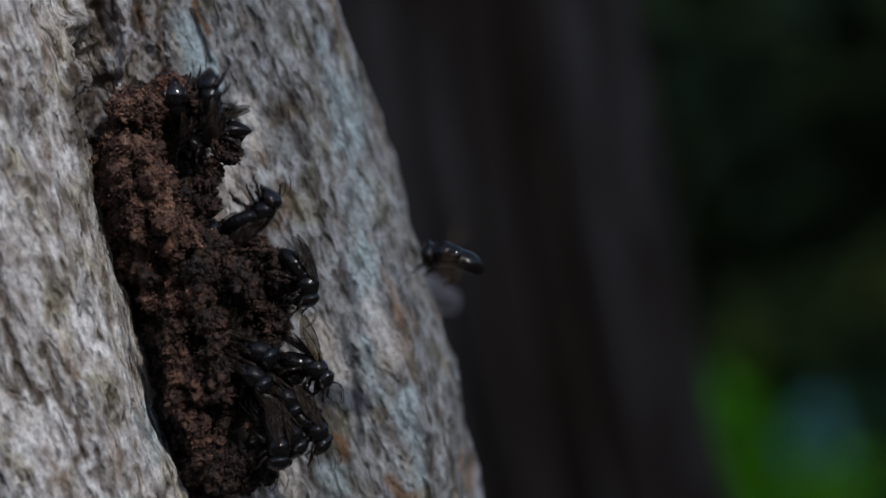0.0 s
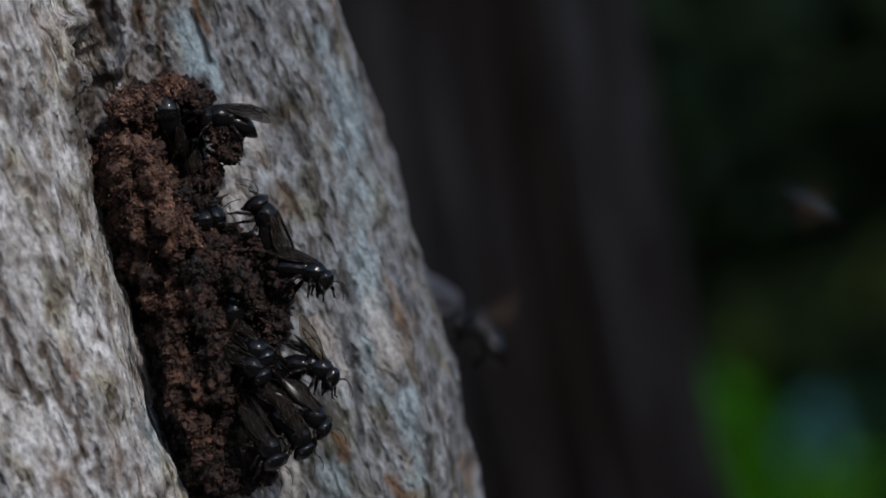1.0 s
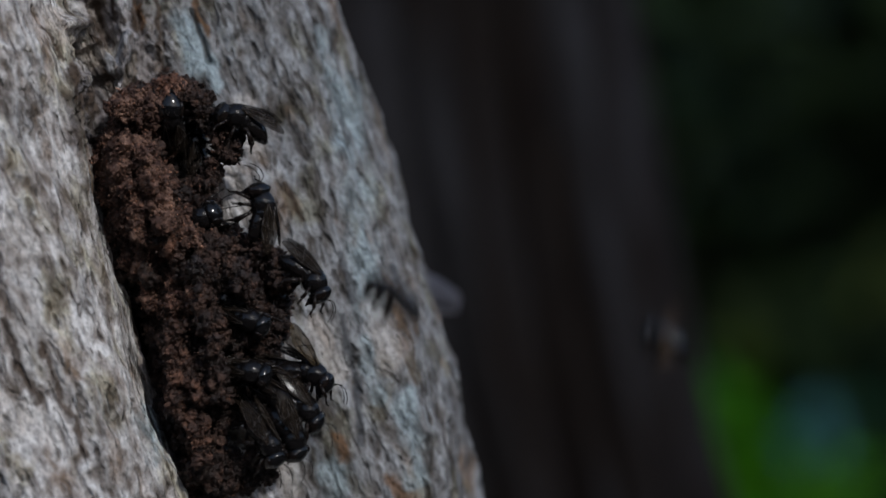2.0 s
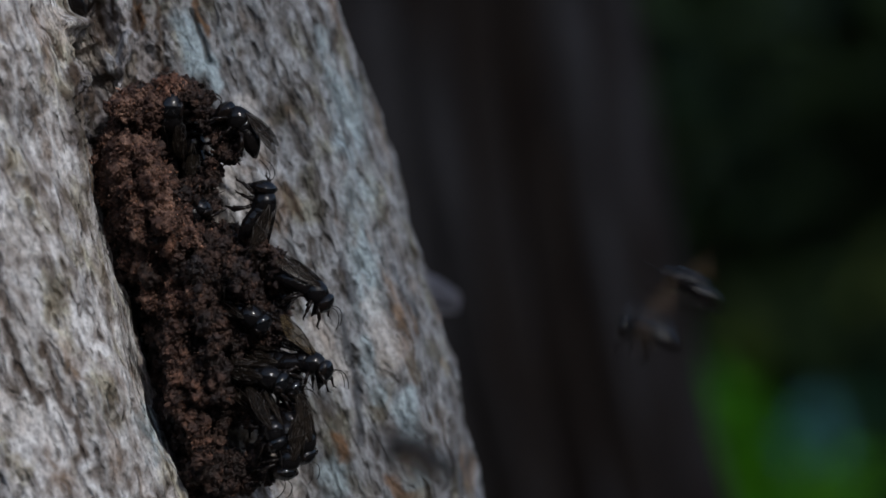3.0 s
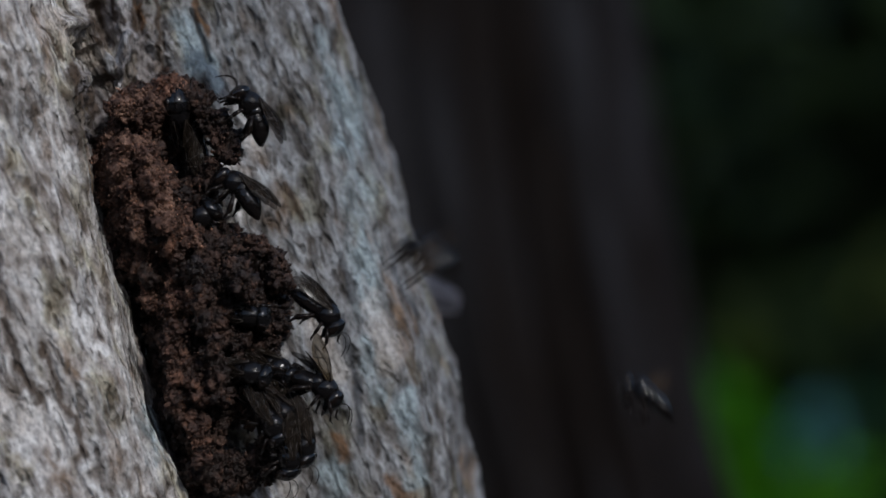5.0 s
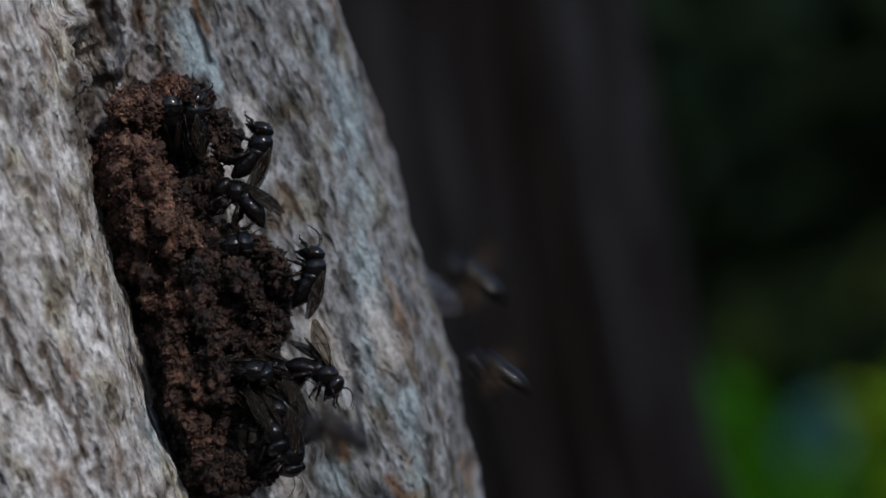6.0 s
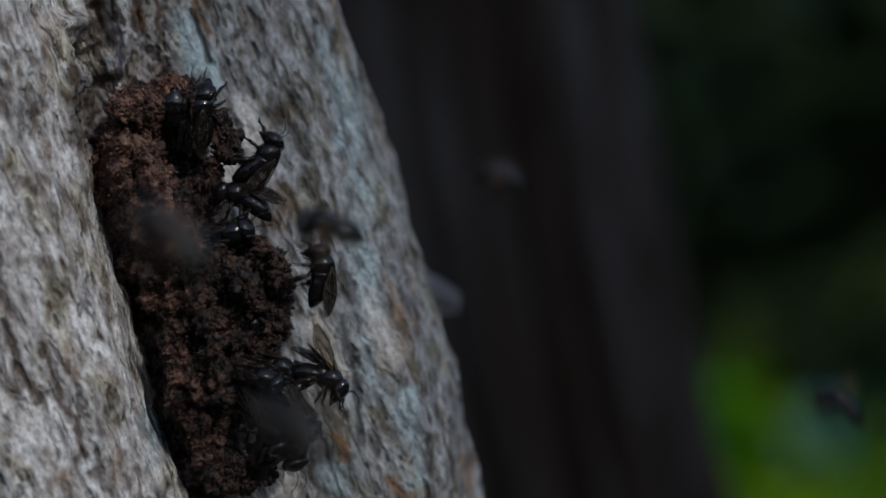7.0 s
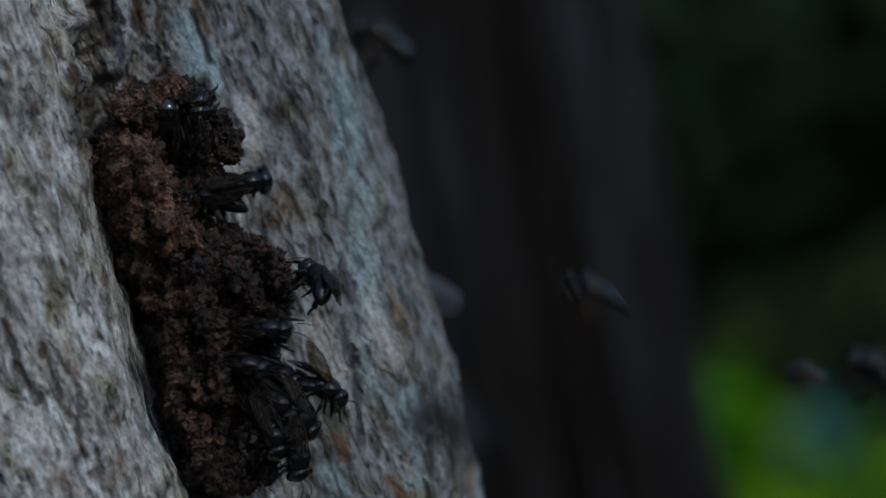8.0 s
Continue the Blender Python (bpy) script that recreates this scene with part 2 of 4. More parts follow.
# ---- building blocks ----
def mesh_of(name, verts, faces, mat, smooth=True):
    me = bpy.data.meshes.new(name)
    me.from_pydata([tuple(v) for v in verts], [], faces)
    me.materials.append(mat)
    if smooth:
        me.polygons.foreach_set("use_smooth", [True] * len(me.polygons))
    me.update()
    return me


def part(name, bm, mat, parent, label=""):
    me = bpy.data.meshes.new(name)
    bm.to_mesh(me)
    bm.free()
    me.materials.append(mat)
    me.polygons.foreach_set("use_smooth", [True] * len(me.polygons))
    ob = new(name, me)
    ob.parent = parent
    if label:
        tagged(ob, label)
    return ob


def smooth(x, a, b):
    u = np.clip((np.asarray(x, float) - a) / (b - a), 0, 1)
    return u * u * (3 - 2 * u)


# ---- the ground ----
def ground():
    n, verts, faces = 60, [], []
    for i in range(n + 1):
        for j in range(n + 1):
            x, y = [((k / n * 2 - 1) ** 3) * 70 for k in (i, j)]
            far = min(1.0, math.hypot(x, y) / 3)
            verts.append((x, y, -0.005 + 0.12 * far * noise.noise(Vector((x * 0.4, y * 0.4, 0)))))
    for i in range(n):
        for j in range(n):
            a = i * (n + 1) + j
            faces.append((a, a + n + 1, a + n + 2, a + 1))
    tagged(new("ground", mesh_of("ground", verts, faces, EARTH)), "dark bare forest floor under the trees", "ground", kind="structure")


# ---- the tree with the nest: two folds of pale bark with a crevice between ----
def edge_left(r):
    return 105 + 0.16 * r + 0.0001 * r * r if 0 < r < 882 else (105 + 0.16 * r if r <= 0 else 324 + 0.33 * (r - 882))


def edge_right(r):
    return 605 + 0.33 * r - 0.000067 * r * r + 4 * math.sin(math.pi * r / 882) if 0 < r < 882 else (605 + 0.33 * r if r <= 0 else 844 + 0.22 * (r - 882))


def bulge(px, r, cx, cr, sx, sr):
    return math.exp(-((px - cx) / sx) ** 2 - ((r - cr) / sr) ** 2)


def trunk_section(r):
    """The outline of the fluted trunk at one height, from the far left round the front and back again, in metres."""
    el, er = edge_left(r), edge_right(r)
    wide = er - el
    mm = 0.001
    top = 1 - float(smooth(r, 120, 330))
    deep = (3.0 + 2.8 * (1 - top) + 4 * float(smooth(r, 330, 520))) * (1 - 0.75 * float(smooth(r, 660, 850)))
    ridge = [(-2600, 40), (-1500, 0), (-700, -10), (-330, -11), (-150, -9), (-70, -6.5), (-22, -3.6 + 1.0 * top), (-3, -1.0 + 0.5 * top), (2, 1.4 + 0.25 * deep + 0.5 * top), (14, 1.8 + 0.8 * deep + 0.8 * top)]
    pts = [(el + dx, y * mm) for dx, y in ridge]
    lobe = [(0.10, 4.0 + deep), (0.18, 6.0 + 0.65 * deep), (0.30, 7.5 + 0.25 * deep), (0.45, 9.0), (0.60, 9.8), (0.74, 11.2), (0.86, 13.2), (0.945, 16.5), (0.985, 20.5), (0.992, 27.0), (0.97, 34.0), (0.93, 46.0), (0.86, 64.0), (0.7, 95.0), (0.4, 140.0), (-0.1, 200.0)]
    pts += [(el + wide * u, y * mm) for u, y in lobe]
    out = []
    for px, y in pts:
        out.append(at(px, r, y).xy)
    cx, cy = at(er, r, 0.05).x - 0.36, 0.30
    for k in range(7):
        a = radians(10 + k * 30)
        out.append(Vector((cx + 0.27 * math.cos(a), cy + 0.20 * math.sin(a))))
    return out


def crest(px, r, x0, r0, x1, r1, wide):
    """A rounded ridge along a line: 1 on the line, falling off over wide."""
    dx, dr = x1 - x0, r1 - r0
    u = max(0.0, min(1.0, ((px - x0) * dx + (r - r0) * dr) / (dx * dx + dr * dr)))
    return math.exp(-((px - x0 - u * dx) ** 2 + (r - r0 - u * dr) ** 2) / wide ** 2)


def spline(points, count_per):
    """Catmull-Rom through plan points, with its own number of steps on each span."""
    out = []
    n = len(points)
    for i in range(n - 1):
        p0, p1, p2, p3 = points[max(i - 1, 0)], points[i], points[i + 1], points[min(i + 2, n - 1)]
        for k in range(count_per[i]):
            u = k / count_per[i]
            out.append(0.5 * ((2 * p1) + (p2 - p0) * u + (2 * p0 - 5 * p1 + 4 * p2 - p3) * u * u + (3 * p1 - p0 - 3 * p2 + p3) * u ** 3))
    out.append(points[-1])
    return out


def flake(tree):
    """A pale curl of bark that has come loose at the trunk's side."""
    bm = bmesh.new()
    rows = []
    for i in range(9):
        u = i / 8
        line = []
        for j in range(7):
            w = j / 6 * 2 - 1
            p = at(722 + 92 * u + 6 * noise.noise(Vector((i, j, 0.5))), 505 + 30 * u + w * 38 * (1 - 0.5 * u * u), 0.034 + 0.022 * u + 0.004 * w * w)
            line.append(bm.verts.new(p - tree.location))
        rows.append(line)
    for p, q in zip(rows, rows[1:]):
        for k in range(6):
            bm.faces.new((p[k], q[k], q[k + 1], p[k + 1]))
    bmesh.ops.solidify(bm, geom=bm.faces[:], thickness=0.0012)
    part("bark_flake", bm, PALE_FLAKE, tree, "loose pale curl of bark")


def nest_tree():
    spans = [8, 8, 20, 44, 34, 26, 18, 14, 10, 12, 14, 24, 26, 28, 28, 28, 26, 24, 20, 12, 8, 6, 5, 4, 4, 4] + [3] * 7
    rows = [-100000, -80000, -60000, -40000, -21000, -9000, -4000, -1800, -900, -500, -250] + [-100 + 3.6 * k for k in range(302)] + [1120, 1300, 1700, 2600, 5000, 9000, 14000, 20000, 23300]
    verts, faces = [], []
    for r in rows:
        inside = -150 < r < 1050
        line = spline(trunk_section(max(-1500, min(2400, r))), spans)
        slide = at(0, r).z - at(0, max(-1500, min(2400, r))).z
        for k, p in enumerate(line):
            z = at(0, r).z
            x, y = p.x - 0.03 * slide, p.y
            if inside and k < 416:
                a = line[max(k - 1, 0)]
                b = line[min(k + 1, len(line) - 1)]
                nx, ny = (b.y - a.y), -(b.x - a.x)
                ln = math.hypot(nx, ny) or 1
                nx, ny = nx / ln, ny / ln
                g = Vector(((x + 0.42 * (z - LEVEL)) / 0.0021, y / 0.0021, z / 0.0052))
                h = 0.00055 * noise.fractal(g, 0.9, 2.1, 4)
                g2 = Vector(((x + 0.4 * (z - LEVEL)) / 0.006, y / 0.006, z / 0.013))
                h += 0.0014 * noise.noise(g2)
                # the knob over the crevice, and the lumps and cracks above the nest
                near = REACH / (REACH + y)
                px, ry = x / UNIT * near + 784, 441 + (r - 441) * near
                shake = Vector((px / 22, ry / 30, 3.1))
                px, ry = px + 7 * noise.noise(shake), ry + 7 * noise.noise(shake + Vector((0, 0, 8)))
                h += 0.0012 * bulge(px, ry, 140, 138, 20, 16)
                # a fibrous roll of bark that runs down to the knob, and a second that meets it
                h += 0.0027 * max(crest(px, ry, 122, 40, 150, 84, 15), crest(px, ry, 150, 84, 180, 120, 14))
                h += 0.0025 * max(crest(px, ry, 232, 66, 214, 104, 13), crest(px, ry, 214, 104, 202, 132, 11))
                h += 0.0018 * crest(px, ry, 212, -10, 220, 34, 16)
                h += 0.0011 * crest(px, ry, 262, 62, 282, 92, 14)
                h += 0.0010 * crest(px, ry, 136, 10, 140, 34, 12)
                h -= 0.0018 * crest(px, ry, 172, 10, 196, 84, 9)
                h -= 0.0009 * max(crest(px, ry, 112, 55, 134, 104, 6), crest(px, ry, 134, 104, 160, 136, 6))
                h -= 0.0010 * crest(px, ry, 238, -20, 250, 60, 6)
                h -= 0.0010 * crest(px, ry, 284, -20, 294, 128, 5)
                h -= 0.0012 * crest(px, ry, 168, 150, 176, 240, 12)
                h += 0.0008 * crest(px, ry, 196, 160, 190, 240, 12)
                h -= 0.0010 * crest(px, ry, 340, 20, 372, 110, 5)
                h += 0.00045 * noise.fractal(Vector((px / 9, ry / 14, 1.7)), 0.9, 2.0, 3) * float(1 - smooth(px, 290, 330)) * float(smooth(px, 104, 122)) * float(1 - smooth(ry, 240, 300))
                x, y = x + nx * h, y + ny * h
            verts.append((x, y, z))
    n = len(verts) // len(rows)
    for i in range(len(rows) - 1):
        for k in range(n - 1):
            a = i * n + k
            faces.append((a, a + n, a + n + 1, a + 1))
        a = i * n + n - 1
        faces.append((a, a + n, a + 1, a + 1 - n))
    faces.append(tuple(range(n - 1, -1, -1)))
    tree = new("tree")
    tree.location = (-0.2, 0.2, 0)
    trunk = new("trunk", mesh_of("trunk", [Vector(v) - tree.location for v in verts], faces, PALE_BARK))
    trunk.parent = tree
    flake(tree)
    tagged(tree, "pale grey fluted tree trunk with a nest in its crevice", "tree")


def far_tree():
    """The dark trunk that stands behind, out of focus."""
    verts, faces = [], []
    n, rows = 72, [-45000, -20000, -9000, -4000, -1500, -500] + [40 * k - 200 for k in range(36)] + [1500, 2500, 4000, 7000, 10500]
    y0 = 0.36
    for r in rows:
        edge = 1072 + 0.13 * r + 0.00006 * r * r if 0 < r < 882 else (1072 + 0.13 * r if r < 0 else 1233 + 0.15 * (r - 882))
        e = at(edge, r, y0)
        rad = 0.11
        for k in range(n):
            a = 2 * math.pi * k / n
            h = 0.004 * noise.fractal(Vector((3 * math.cos(a), 3 * math.sin(a), e.z * 4)), 0.9, 2.0, 4) + 0.002 * math.sin(11 * a + 3 * noise.noise(Vector((a, 0, e.z * 5))))
            verts.append((e.x - rad + (rad + h) * math.cos(a), y0 + (rad + h) * math.sin(a), max(e.z, -0.03)))
    for i in range(len(rows) - 1):
        for k in range(n):
            a, b = i * n + k, i * n + (k + 1) % n
            faces.append((a, b, b + n, a + n)[::-1])
    tree = new("tree")
    tree.location = (0, y0, 0)
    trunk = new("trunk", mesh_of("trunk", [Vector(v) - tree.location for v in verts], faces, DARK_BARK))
    trunk.parent = tree
    # long plates of bark that stand out along the trunk
    rng = random.Random(4)
    for j in range(15):
        a0 = radians(-150 + 12 * j + rng.uniform(-3, 3))
        wide = rng.uniform(0.05, 0.09)
        bm = bmesh.new()
        lines = []
        for i, r in enumerate(range(-260, 1160, 60)):
            edge = 1072 + 0.13 * r + 0.00006 * r * r
            e = at(edge, r, y0)
            a1 = a0 + 0.05 * noise.noise(Vector((j * 3.1, e.z * 9, 0)))
            w = wide * (0.7 + 0.5 * noise.noise(Vector((j * 1.7, e.z * 14, 5))))
            line = []
            for da, h in ((-w, -0.003), (-0.6 * w, 0.005), (0, 0.0075), (0.6 * w, 0.005), (w, -0.003)):
                rr = 0.11 + h + 0.0015 * noise.noise(Vector((j, e.z * 40, da * 20)))
                line.append(bm.verts.new((e.x - 0.11 + rr * math.cos(a1 + da), rr * math.sin(a1 + da), e.z)))
            lines.append(line)
        for p, q in zip(lines, lines[1:]):
            for k in range(4):
                bm.faces.new((p[k], p[k + 1], q[k + 1], q[k]))
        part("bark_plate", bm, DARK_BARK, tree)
    tagged(tree, "dark tree trunk with shade painted into its rough vertical bark", "tree")


# ---- the nest's mouth ----
def crumb_mesh(seed, rough=0.35):
    bm = bmesh.new()
    bmesh.ops.create_icosphere(bm, subdivisions=1, radius=1)
    for v in bm.verts:
        v.co *= 1 + rough * noise.noise(v.co * 1.7 + Vector((seed * 7.3, 0, seed)))
    return bm


def nest_lobes():
    """Lumps of wax: centre column, centre row, depth in mm, radius in columns."""
    out = []
    rows = [150, 185, 225, 265, 330, 400, 460, 540, 600, 680, 760, 850]
    mids = [308, 264, 264, 230, 258, 285, 345, 378, 385, 368, 350, 380]
    half = [24, 66, 52, 72, 78, 88, 145, 122, 105, 84, 60, 60]
    for k in range(140):
        r = 165 + k * 5.0
        c, h = np.interp(r, rows, mids), np.interp(r, rows, half)
        for j in range(6):
            u = (j / 5 * 2 - 1) + random.uniform(-0.14, 0.14)
            rad = random.uniform(7, 20) * min(1, h / 70 + 0.2)
            x = c + u * (h - rad * 0.9)
            depth = 4.2 - 4.6 * math.sqrt(max(0, 1 - u * u)) * min(1, h / 80) + random.uniform(-1.9, 1.6)
            if math.hypot(x - 320, (r - 250) / 1.5) < 44 + rad * 0.5 and depth < 4:
                depth += 4.5
            depth += 1.5 * float(smooth(r, 430, 540)) * (random.random() < 0.7)
            if math.hypot(x - 420, r - 782) < 25 + rad:
                continue
            out.append((x, r, depth, rad))
    rim = [(304, 166, 1.5, 20), (330, 172, 2, 22), (352, 185, 2.2, 20), (378, 215, 1.5, 24), (398, 240, 1.5, 22), (402, 272, 1.5, 20), (380, 300, 1.5, 18), (362, 330, 1.8, 18), (362, 365, 2, 22),
           (395, 410, 1.5, 18), (452, 440, 0.5, 20), (486, 462, 0.3, 18), (492, 505, 0.5, 18), (485, 560, 1, 22), (468, 600, 1.2, 20)]
    rim += [(446, 734, 0, 16), (466, 790, 0.4, 13), (450, 825, 0.5, 17), (425, 834, 0.2, 16), (395, 838, 0.5, 17), (440, 850, 0.6, 15), (466, 838, 0.4, 13), (414, 858, 0.8, 15), (392, 868, 1.2, 16), (470, 815, 0.2, 12), (398, 730, 0.5, 15), (368, 785, 0.5, 15), (365, 860, 1, 20), (345, 868, 2, 22)]
    # strands of wax that stand out from the wall
    for (x0, r0), (x1, r1), d, rad in (((256, 262), (292, 392), -3.6, 12), ((303, 588), (314, 738), -3.4, 13), ((348, 478), (378, 618), -3.8, 13), ((322, 640), (352, 700), -3.2, 12), ((372, 640), (398, 700), -3.0, 11), ((340, 740), (362, 810), -3.0, 12), ((405, 470), (440, 520), -3.0, 11), ((205, 188), (262, 205), -1.2, 14), ((215, 300), (245, 420), -2.6, 12), ((282, 156), (345, 178), -0.5, 11)):
        for k in range(12):
            u = k / 11
            out.append((x0 + (x1 - x0) * u + random.uniform(-6, 6), r0 + (r1 - r0) * u, d + random.uniform(-0.5, 0.5), rad * random.uniform(0.75, 1.25)))
    return out + rim


def lump(name, lobes, mat, top, label, core=()):
    """Many lobes melted into one crumbling mass."""
    bm = bmesh.new()
    for c, r in lobes:
        m = Matrix.Translation(c - top.location) @ Matrix.Diagonal((r, r * 1.1, r * 1.15, 1))
        bmesh.ops.create_icosphere(bm, subdivisions=2, radius=1, matrix=m)
    for c, r in core:
        bmesh.ops.create_icosphere(bm, subdivisions=2, radius=r, matrix=Matrix.Translation(c - top.location))
    body = part(name, bm, mat, top, label)
    rm = body.modifiers.new("melt", "REMESH")
    rm.mode, rm.voxel_size, rm.use_smooth_shade = "VOXEL", 0.000095, True
    for kind, scale, depth, strength in (("CLOUDS", 0.0018, 3, 0.0026), ("VORONOI", 0.0010, 0, -0.0012), ("CLOUDS", 0.00032, 4, 0.0013)):
        tex = bpy.data.textures.new("crumbs", kind)
        tex.noise_scale = scale
        if kind == "CLOUDS":
            tex.noise_depth = depth
        dm = body.modifiers.new("crumbs", "DISPLACE")
        dm.texture, dm.strength, dm.mid_level = tex, strength, 0.5
    return body


def nest():
    # deep and low lobes turn dark as well: the recess's shade in their colour
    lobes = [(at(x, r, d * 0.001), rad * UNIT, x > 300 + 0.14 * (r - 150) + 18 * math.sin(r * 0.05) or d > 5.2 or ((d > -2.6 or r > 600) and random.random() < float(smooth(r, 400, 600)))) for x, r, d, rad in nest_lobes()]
    # a spine of wax behind the wall holds its lobes together
    for k in range(34):
        r = 190 + 18 * k
        lobes.append((at(np.interp(r, (190, 265, 400, 600, 800), (258, 225, 268, 325, 352)), r, 0.0016), 24 * UNIT, False))
    # lobes of wax that touch one another make one lump; single ones count to the resin
    groups = []
    for n, (c, r, dark) in enumerate(lobes):
        if dark:
            continue
        near = [g for g in groups if any((lobes[k][0] - c).length < 0.86 * (lobes[k][1] + r) for k in g)]
        groups = [g for g in groups if g not in near] + [[n] + [k for g in near for k in g]]
    groups.sort(key=len, reverse=True)
    kept = set(groups[0])
    islands = [g for g in groups[1:] if len(g) > 5]
    lobes = [(c, r, dark or (n not in kept and not any(n in g for g in islands))) for n, (c, r, dark) in enumerate(lobes)]
    top = new("bee_nest")
    top.location = at(340, 860, 0.008)
    # a deep core ties the lumps to the bark in the crevice; its colour paints the shade
    core = [(at(300 + 3.2 * k, 190 + 50 * k, 0.0095), 0.0034 if k < 10 else 0.0022) for k in range(14)]
    wall = lump("wax_wall", [lobes[k][:2] for k in groups[0]], WAX, top, "dry crumbly reddish brown wax")
    lumps = [lump("wax_lump", [lobes[k][:2] for k in g], WAX, top, "crumbly lump of reddish brown wax") for g in islands]
    lip = lump("resin_lip", [l[:2] for l in lobes if l[2]], RESIN_AND_SHADE, top, "dark sticky resin, with the shade of deep parts painted in", core)
    # loose grains over all of the crumbled surface that faces out
    rng = np.random.default_rng(5)
    spots = []
    bpy.context.view_layer.update()
    graph = bpy.context.evaluated_depsgraph_get()
    for body, dark in ((wall, False), (lip, True), *((b, False) for b in lumps)):
        shaped = body.evaluated_get(graph)
        me = shaped.to_mesh()
        co, nor = np.empty(len(me.vertices) * 3), np.empty(len(me.vertices) * 3)
        me.vertices.foreach_get("co", co)
        me.vertex_normals.foreach_get("vector", nor)
        shaped.to_mesh_clear()
        co, nor = co.reshape(-1, 3), nor.reshape(-1, 3)
        front = np.flatnonzero((nor[:, 1] < 0.25) & (co[:, 1] < 0.002))
        for n in rng.choice(front, min(len(front) // (1 if body is wall or dark else 4), 17000 if dark else 10000), replace=False):
            spots.append((co[n] + np.array(top.location), nor[n], dark))
    rng.shuffle(spots)
    shapes = []
    for k in range(6):
        c = crumb_mesh(k, 0.9)
        shapes.append((np.array([tuple(v.co) for v in c.verts]), [[v.index for v in f.verts] for f in c.faces]))
        c.free()
    pellets = {}
    for dark in (False, True):
        for k in range(5):
            me = bpy.data.meshes.new("wax_pellet")
            bm = crumb_mesh(k + 9, 0.9)
            bm.to_mesh(me)
            bm.free()
            me.materials.append(RESIN_AND_SHADE if dark else WAX)
            pellets[dark, k] = me
    grit = {False: ([], []), True: ([], [])}
    for k, (p, d, dark) in enumerate(spots):
        turn = Euler(rng.uniform(0, 6.28, 3)).to_matrix()
        if k < 240:
            ob = new("wax_pellet", pellets[dark, k % 5])
            ob.parent = top
            s = rng.uniform(0.00008, 0.00017)
            ob.matrix_basis = Matrix.Translation(Vector(p + d * s * 0.4) - top.location) @ turn.to_4x4() @ Matrix.Diagonal((s, s * rng.uniform(0.7, 1.2), s * rng.uniform(0.7, 1.5), 1))
            continue
        # a few grains stuck on one another
        q = p + d * 0.00003
        for step in range(rng.integers(1, 5)):
            s = 0.000035 + 0.00012 * rng.random() ** 3
            v, f = shapes[rng.integers(6)]
            w = (v * s * rng.uniform(0.6, 1.5, 3)) @ np.array(turn).T + q - np.array(top.location)
            verts, faces = grit[dark]
            base = len(verts)
            verts.extend(w.tolist())
            faces.extend([[n + base for n in g] for g in f])
            q = q + (d * 1.0 + rng.normal(size=3) * 0.9) * s * 1.3
    # loose plant fibres that stand out of the crumbs
    for k in range(520):
        p, d, dark = spots[240 + 7 * k]
        verts, faces = grit[dark]
        bend = d + rng.normal(size=3) * 0.8
        bend = bend / np.linalg.norm(bend)
        side = np.cross(bend, rng.normal(size=3))
        side = side / np.linalg.norm(side)
        other = np.cross(bend, side)
        long, thick = rng.uniform(0.0003, 0.0011), rng.uniform(0.000012, 0.000028)
        base = len(verts)
        for j in range(4):
            u = j / 3
            c = p - np.array(top.location) + bend * long * u + side * long * 0.35 * u * u
            for a in range(3):
                verts.append((c + thick * (1 - 0.7 * u) * (side * math.cos(a * 2.094) + other * math.sin(a * 2.094))).tolist())
        for j in range(3):
            for a in range(3):
                q, w = base + 3 * j + a, base + 3 * j + (a + 1) % 3
                faces.append([q, w, w + 3, q + 3])
    for dark, (verts, faces) in grit.items():
        ob = new("grit", mesh_of("grit", verts, faces, RESIN_AND_SHADE if dark else WAX))
        ob.parent = top
        tagged(ob, kind="stuff")
    tagged(top, "crumbly reddish brown wax nest entrance in a bark crevice", "bee nest")


# ---- the bees ----
def ball(bm, centre, radii, rings=10, taper=None, turn=None):
    """A rounded body; taper(u, v) moves a point of the unit ball."""
    made = bmesh.ops.create_uvsphere(bm, u_segments=16, v_segments=rings, radius=1)["verts"]
    for v in made:
        p = v.co.copy()
        if taper:
            p = taper(p)
        p = Vector((p.x * radii[0], p.y * radii[1], p.z * radii[2]))
        if turn:
            p = turn @ p
        v.co = p + Vector(centre)


def rod(bm, a, b, ra, rb, sides=7):
    a, b = Vector(a), Vector(b)
    d = b - a
    m = Matrix.Translation((a + b) / 2) @ d.to_track_quat("Z", "Y").to_matrix().to_4x4()
    bmesh.ops.create_cone(bm, cap_ends=True, segments=sides, radius1=ra, radius2=rb, depth=d.length, matrix=m)
    for p, r in ((a, ra), (b, rb)):
        bmesh.ops.create_icosphere(bm, subdivisions=1, radius=r, matrix=Matrix.Translation(p))


def scaled(bm):
    bmesh.ops.scale(bm, vec=(MM, MM, MM), verts=bm.verts)
    return bm


MM = 0.00107


def bristles(bm, count, length, seed):
    """Short fine hairs on the points of a body."""
    rng = random.Random(seed)
    bm.normal_update()
    spots = [(v.co.copy(), v.normal.copy()) for v in bm.verts]
    for co, nor in rng.sample(spots, min(count, len(spots))):
        d = (nor + Vector((rng.uniform(-1, 1), rng.uniform(-1, 1), rng.uniform(-1, 1))) * 0.6).normalized()
        side = d.orthogonal().normalized() * 0.018
        tip = bm.verts.new(co + d * length * rng.uniform(0.6, 1.3))
        foot = [bm.verts.new(co + Matrix.Rotation(k * 2.094, 3, d) @ side) for k in range(3)]
        for k in range(3):
            bm.faces.new((foot[k], foot[(k + 1) % 3], tip))


